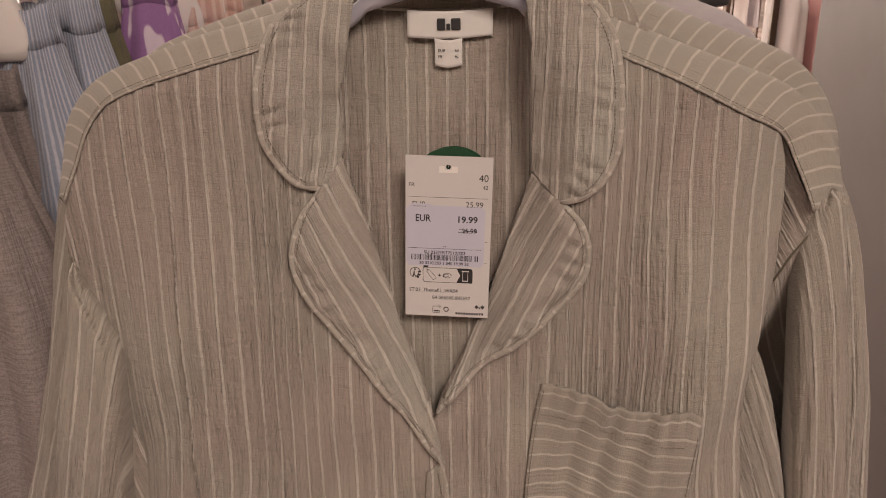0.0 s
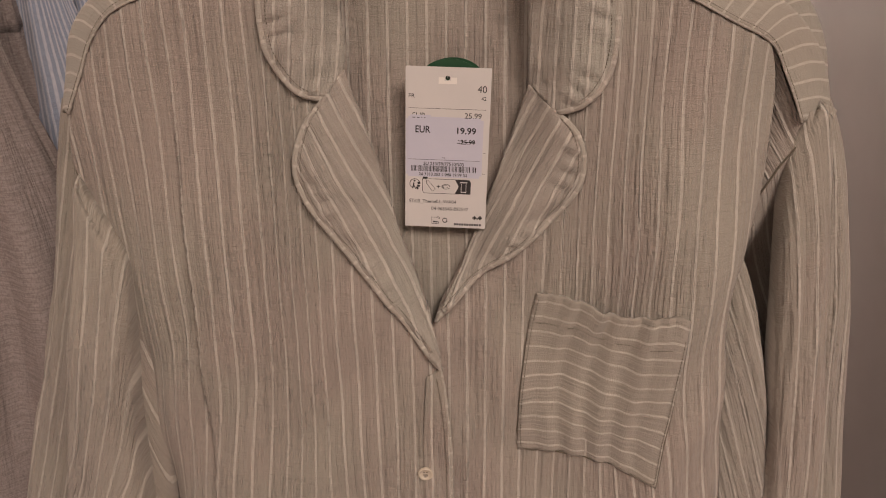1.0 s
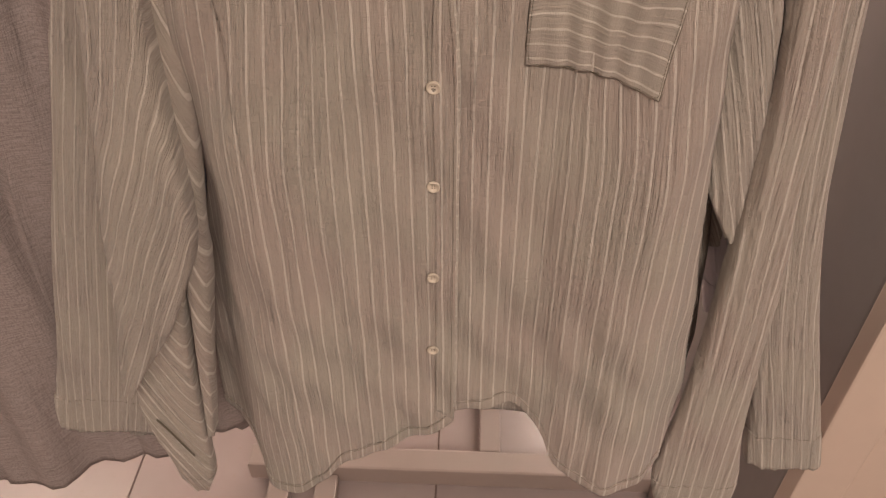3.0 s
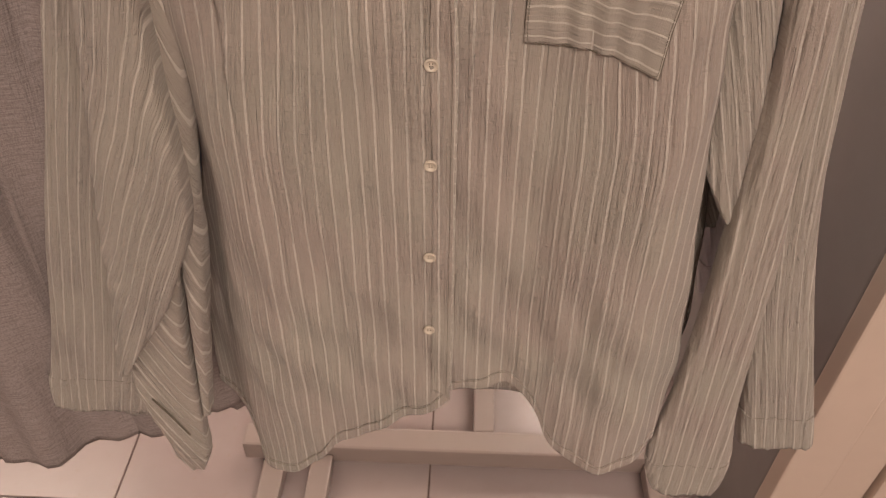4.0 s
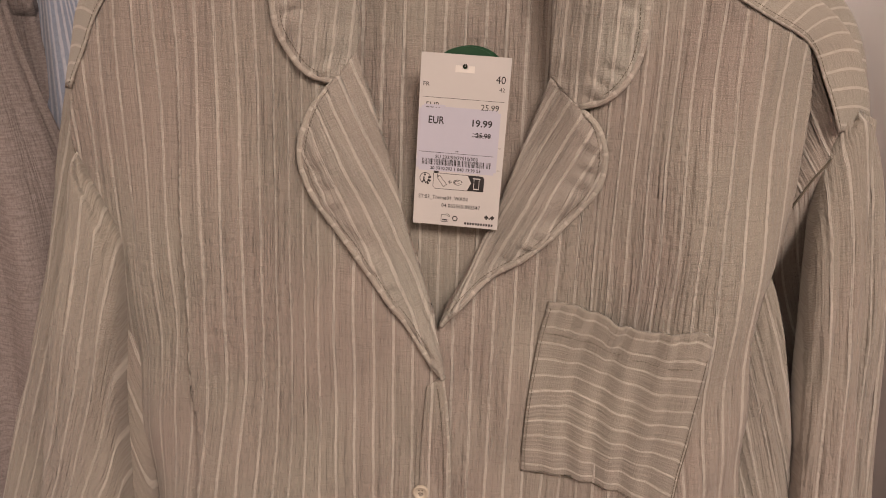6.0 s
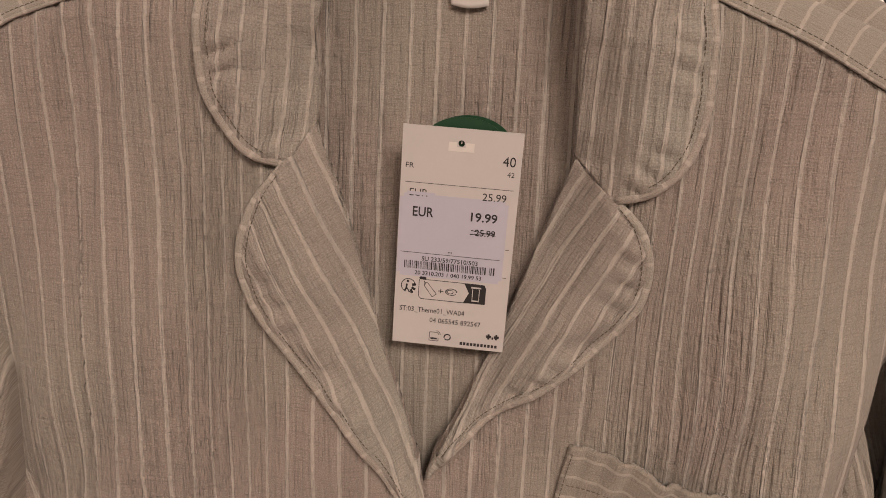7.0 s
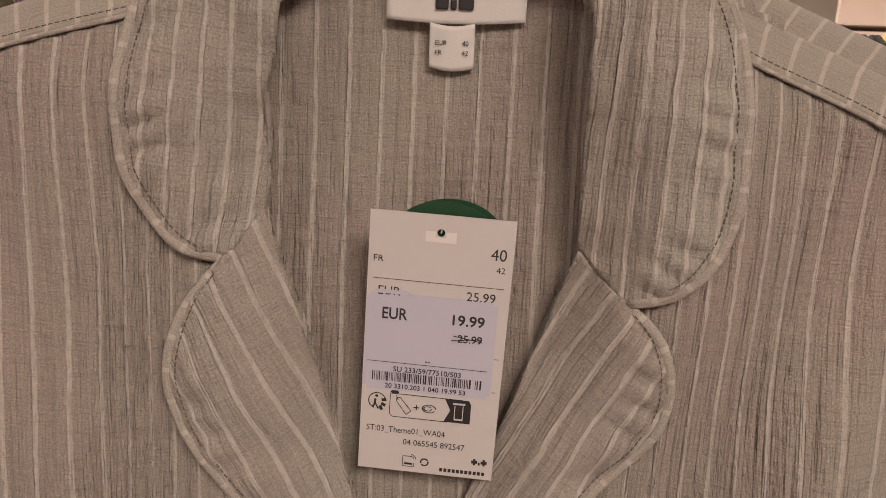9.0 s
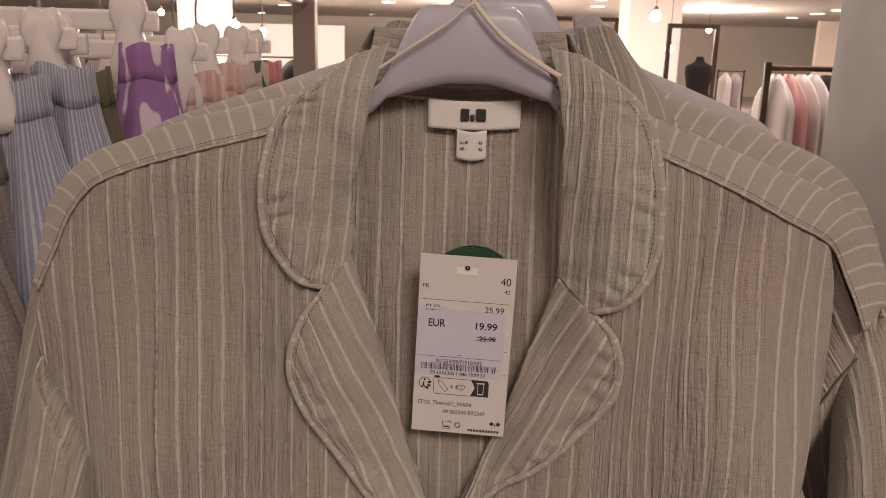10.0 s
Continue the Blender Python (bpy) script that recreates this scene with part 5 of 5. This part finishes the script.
def pendant_lamp(x, y, z, watts):
    """A small lit globe on a cable; the globe is the lamp itself."""
    d = holder("pendant_lamp", "small lit globe lamp hanging on a thin cable, some added as fill light", "pendant lamp", "pendant lamps", at=(x, y, CEIL))
    tube("cable", [(x, y, CEIL), (x, y, z + 0.16)], 0.006, dark_steel, d, "", 6, 4)
    bm = bmesh.new()
    bmesh.ops.create_cone(bm, cap_ends=True, segments=16, radius1=0.05, radius2=0.02, depth=0.06)
    bm.transform(pose(x, y, z + 0.14))
    part("cap", bm, dark_steel, d)
    bm = bmesh.new()
    bmesh.ops.create_uvsphere(bm, u_segments=20, v_segments=12, radius=0.09)
    bm.transform(pose(x, y, z))
    globe = part("globe", bm, lamp_glow, d, "", True)
    globe.visible_shadow = False
    data = bpy.data.lights.new("pendant_light", "POINT")
    data.energy, data.color, data.shadow_soft_size = watts, (1.0, 0.82, 0.68), 0.08
    new("pendant_light", data).location = (x, y, z)


# the last three globes are added to brighten the far ceiling
for x, y, z, w in ((3.31, 14.0, 2.23, 350), (4.50, 17.5, 1.76, 60), (-3.9, 14.0, 1.90, 900), (-4.4, 18.0, 1.90, 900), (0.4, 25.0, 2.55, 1000), (-8.5, 23.0, 2.5, 1400), (8.2, 27.0, 2.55, 900)):
    pendant_lamp(x, y, z, w)


def store_pillar(x, y, w):
    tagged(part("store_pillar", box_bm((x - w / 2, y - w / 2, 0), (x + w / 2, y + w / 2, CEIL), 0.02), white_paint, None),
           "square white painted store pillar", "pillar", kind="structure")


store_pillar(4.6, 20.0, 1.25)
store_pillar(-6.6, 21.0, 1.1)
part("partition", box_bm((8.3, 19.0, 0), (16.0, 19.15, 2.5), 0.01), beige_paint, None)
tagged(bpy.data.objects["partition"], "beige painted store partition", "wall", kind="structure")
part("bright_wall_panel", box_bm((-9.0, 30.0, 0), (-4.3, 30.2, 2.5), 0.01), white_paint, None)
tagged(bpy.data.objects["bright_wall_panel"], "white store display wall", "wall", kind="structure")


def draped(name, x, y, z, w, d, h, material, label, category, group="", seed=0.0):
    """A garment hanging edge on: rounded shoulders, waves down its sides."""
    m, n = 24, 28
    t = np.linspace(0, 1, m)[:, None]
    a = np.linspace(0, 2 * np.pi, n, endpoint=False)[None]
    wide = np.interp(t, [0, 0.06, 0.15, 1.0], [0.15, 0.55, 0.85, 1.0])
    k = 1 + 0.12 * np.sin(5 * a + seed + 3 * t)
    p = np.stack(np.broadcast_arrays(x + 0.5 * w * wide * np.cos(a) * k, y + 0.5 * d * wide * np.sin(a) * k, z - h * t + 0 * a), -1).reshape(-1, 3)
    faces = grid_faces(m, n, True) + [tuple(range(n))[::-1], tuple(range((m - 1) * n, m * n))]
    ob = mesh_part(name, p, faces, material, None, label, p[:, [0, 2]])
    return tagged(ob, category=category, group=group)


def display_rail(x0, x1, y, z, items, group, label):
    r = holder("display_rail", label, "rack", at=(0.5 * (x0 + x1), y, 0))
    tube("rail", [(x0, y, z), (x1, y, z)], 0.010, dark_steel, r, "", 8, 6)
    for x in (x0, x1):
        part("upright", box_bm((x - 0.011, y - 0.011, 0), (x + 0.011, y + 0.011, z + 0.02), 0.003), dark_steel, r)
        part("foot", box_bm((x - 0.03, y - 0.25, 0), (x + 0.03, y + 0.25, 0.03), 0.004), dark_steel, r)
    step = (x1 - x0) / (len(items) + 0.5)
    for i, (mat, word) in enumerate(items):
        draped("hanging_garment", x0 + step * (i + 0.75), y, z - 0.02, step * 1.05, 0.42, 0.75, mat, word + " garment hanging on a store rail", "garment", group, i * 1.3)


display_rail(1.10, 1.62, 3.0, 1.46, [(white_cloth, "white"), (blush_cloth, "blush pink"), (white_cloth, "white"), (white_cloth, "white"), (black_cloth, "black"), (black_cloth, "black"), (yellow_cloth, "yellow"), (black_cloth, "black"), (tan_mat, "tan"), (black_cloth, "black"), (white_cloth, "white")], "garments on the near rail", "dark steel store rail with hanging garments")
display_rail(1.05, 1.50, 2.3, 1.16, [(tan_mat, "tan"), (yellow_cloth, "yellow"), (black_cloth, "black"), (blush_cloth, "blush pink")], "garments on the low rail", "low dark steel store rail with hanging garments")
display_rail(-3.4, -1.6, 9.0, 1.42, [(white_cloth, "white"), (blush_cloth, "blush pink"), (tan_mat, "tan"), (white_cloth, "white"), (black_cloth, "black")], "garments on the far rail", "dark steel store rail with pale garments")
display_rail(3.5, 3.85, 11.0, 1.38, [(white_cloth, "white"), (lilac_cloth, "lilac grey")], "garments on the bright rail", "dark steel store rail with white garments")


def bust():
    """A tailor's bust wearing a black top, one plain shape."""
    m, n = 40, 32
    prof = spline([(1.56, 0.05), (1.52, 0.055), (1.48, 0.09), (1.44, 0.17), (1.36, 0.19), (1.25, 0.17), (1.12, 0.15), (1.0, 0.18), (0.9, 0.19), (0.86, 0.05)], m)
    a = np.linspace(0, 2 * np.pi, n, endpoint=False)[None]
    p = np.stack(np.broadcast_arrays(3.24 + prof[:, 1:] * np.cos(a), 11.0 + 0.65 * prof[:, 1:] * np.sin(a), prof[:, :1] + 0 * a), -1).reshape(-1, 3)
    ob = mesh_part("mannequin_bust", p, grid_faces(m, n, True) + [tuple(range(n))[::-1], tuple(range((m - 1) * n, m * n))], black_cloth, None, "headless display bust in a black sleeveless top", None)
    tagged(ob, category="mannequin")
    st = holder("bust_stand", "dark steel stand under the display bust", "stand", at=(3.24, 11.0, 0))
    tube("pole", [(3.24, 11.0, 0.0), (3.24, 11.0, 0.87)], 0.016, dark_steel, st, "", 10, 4)
    bm = bmesh.new()
    bmesh.ops.create_cone(bm, cap_ends=True, segments=28, radius1=0.16, radius2=0.14, depth=0.02)
    bm.transform(pose(3.24, 11.0, 0.01))
    part("base_plate", bm, dark_steel, st)


bust()


def goal_frame(x0, x1, y, h):
    f = holder("clothes_gantry", "tall dark bronze steel clothes gantry on the floor", "rack", at=(0.5 * (x0 + x1), y, 0))
    for x in (x0, x1):
        part("upright", box_bm((x - 0.03, y - 0.03, 0), (x + 0.03, y + 0.03, h), 0.004), dark_steel, f)
    part("top_bar", box_bm((x0 - 0.03, y - 0.03, h), (x1 + 0.03, y + 0.03, h + 0.06), 0.004), dark_steel, f)


goal_frame(2.95, 3.62, 11.6, 1.95)
goal_frame(1.4, 2.35, 12.4, 2.05)
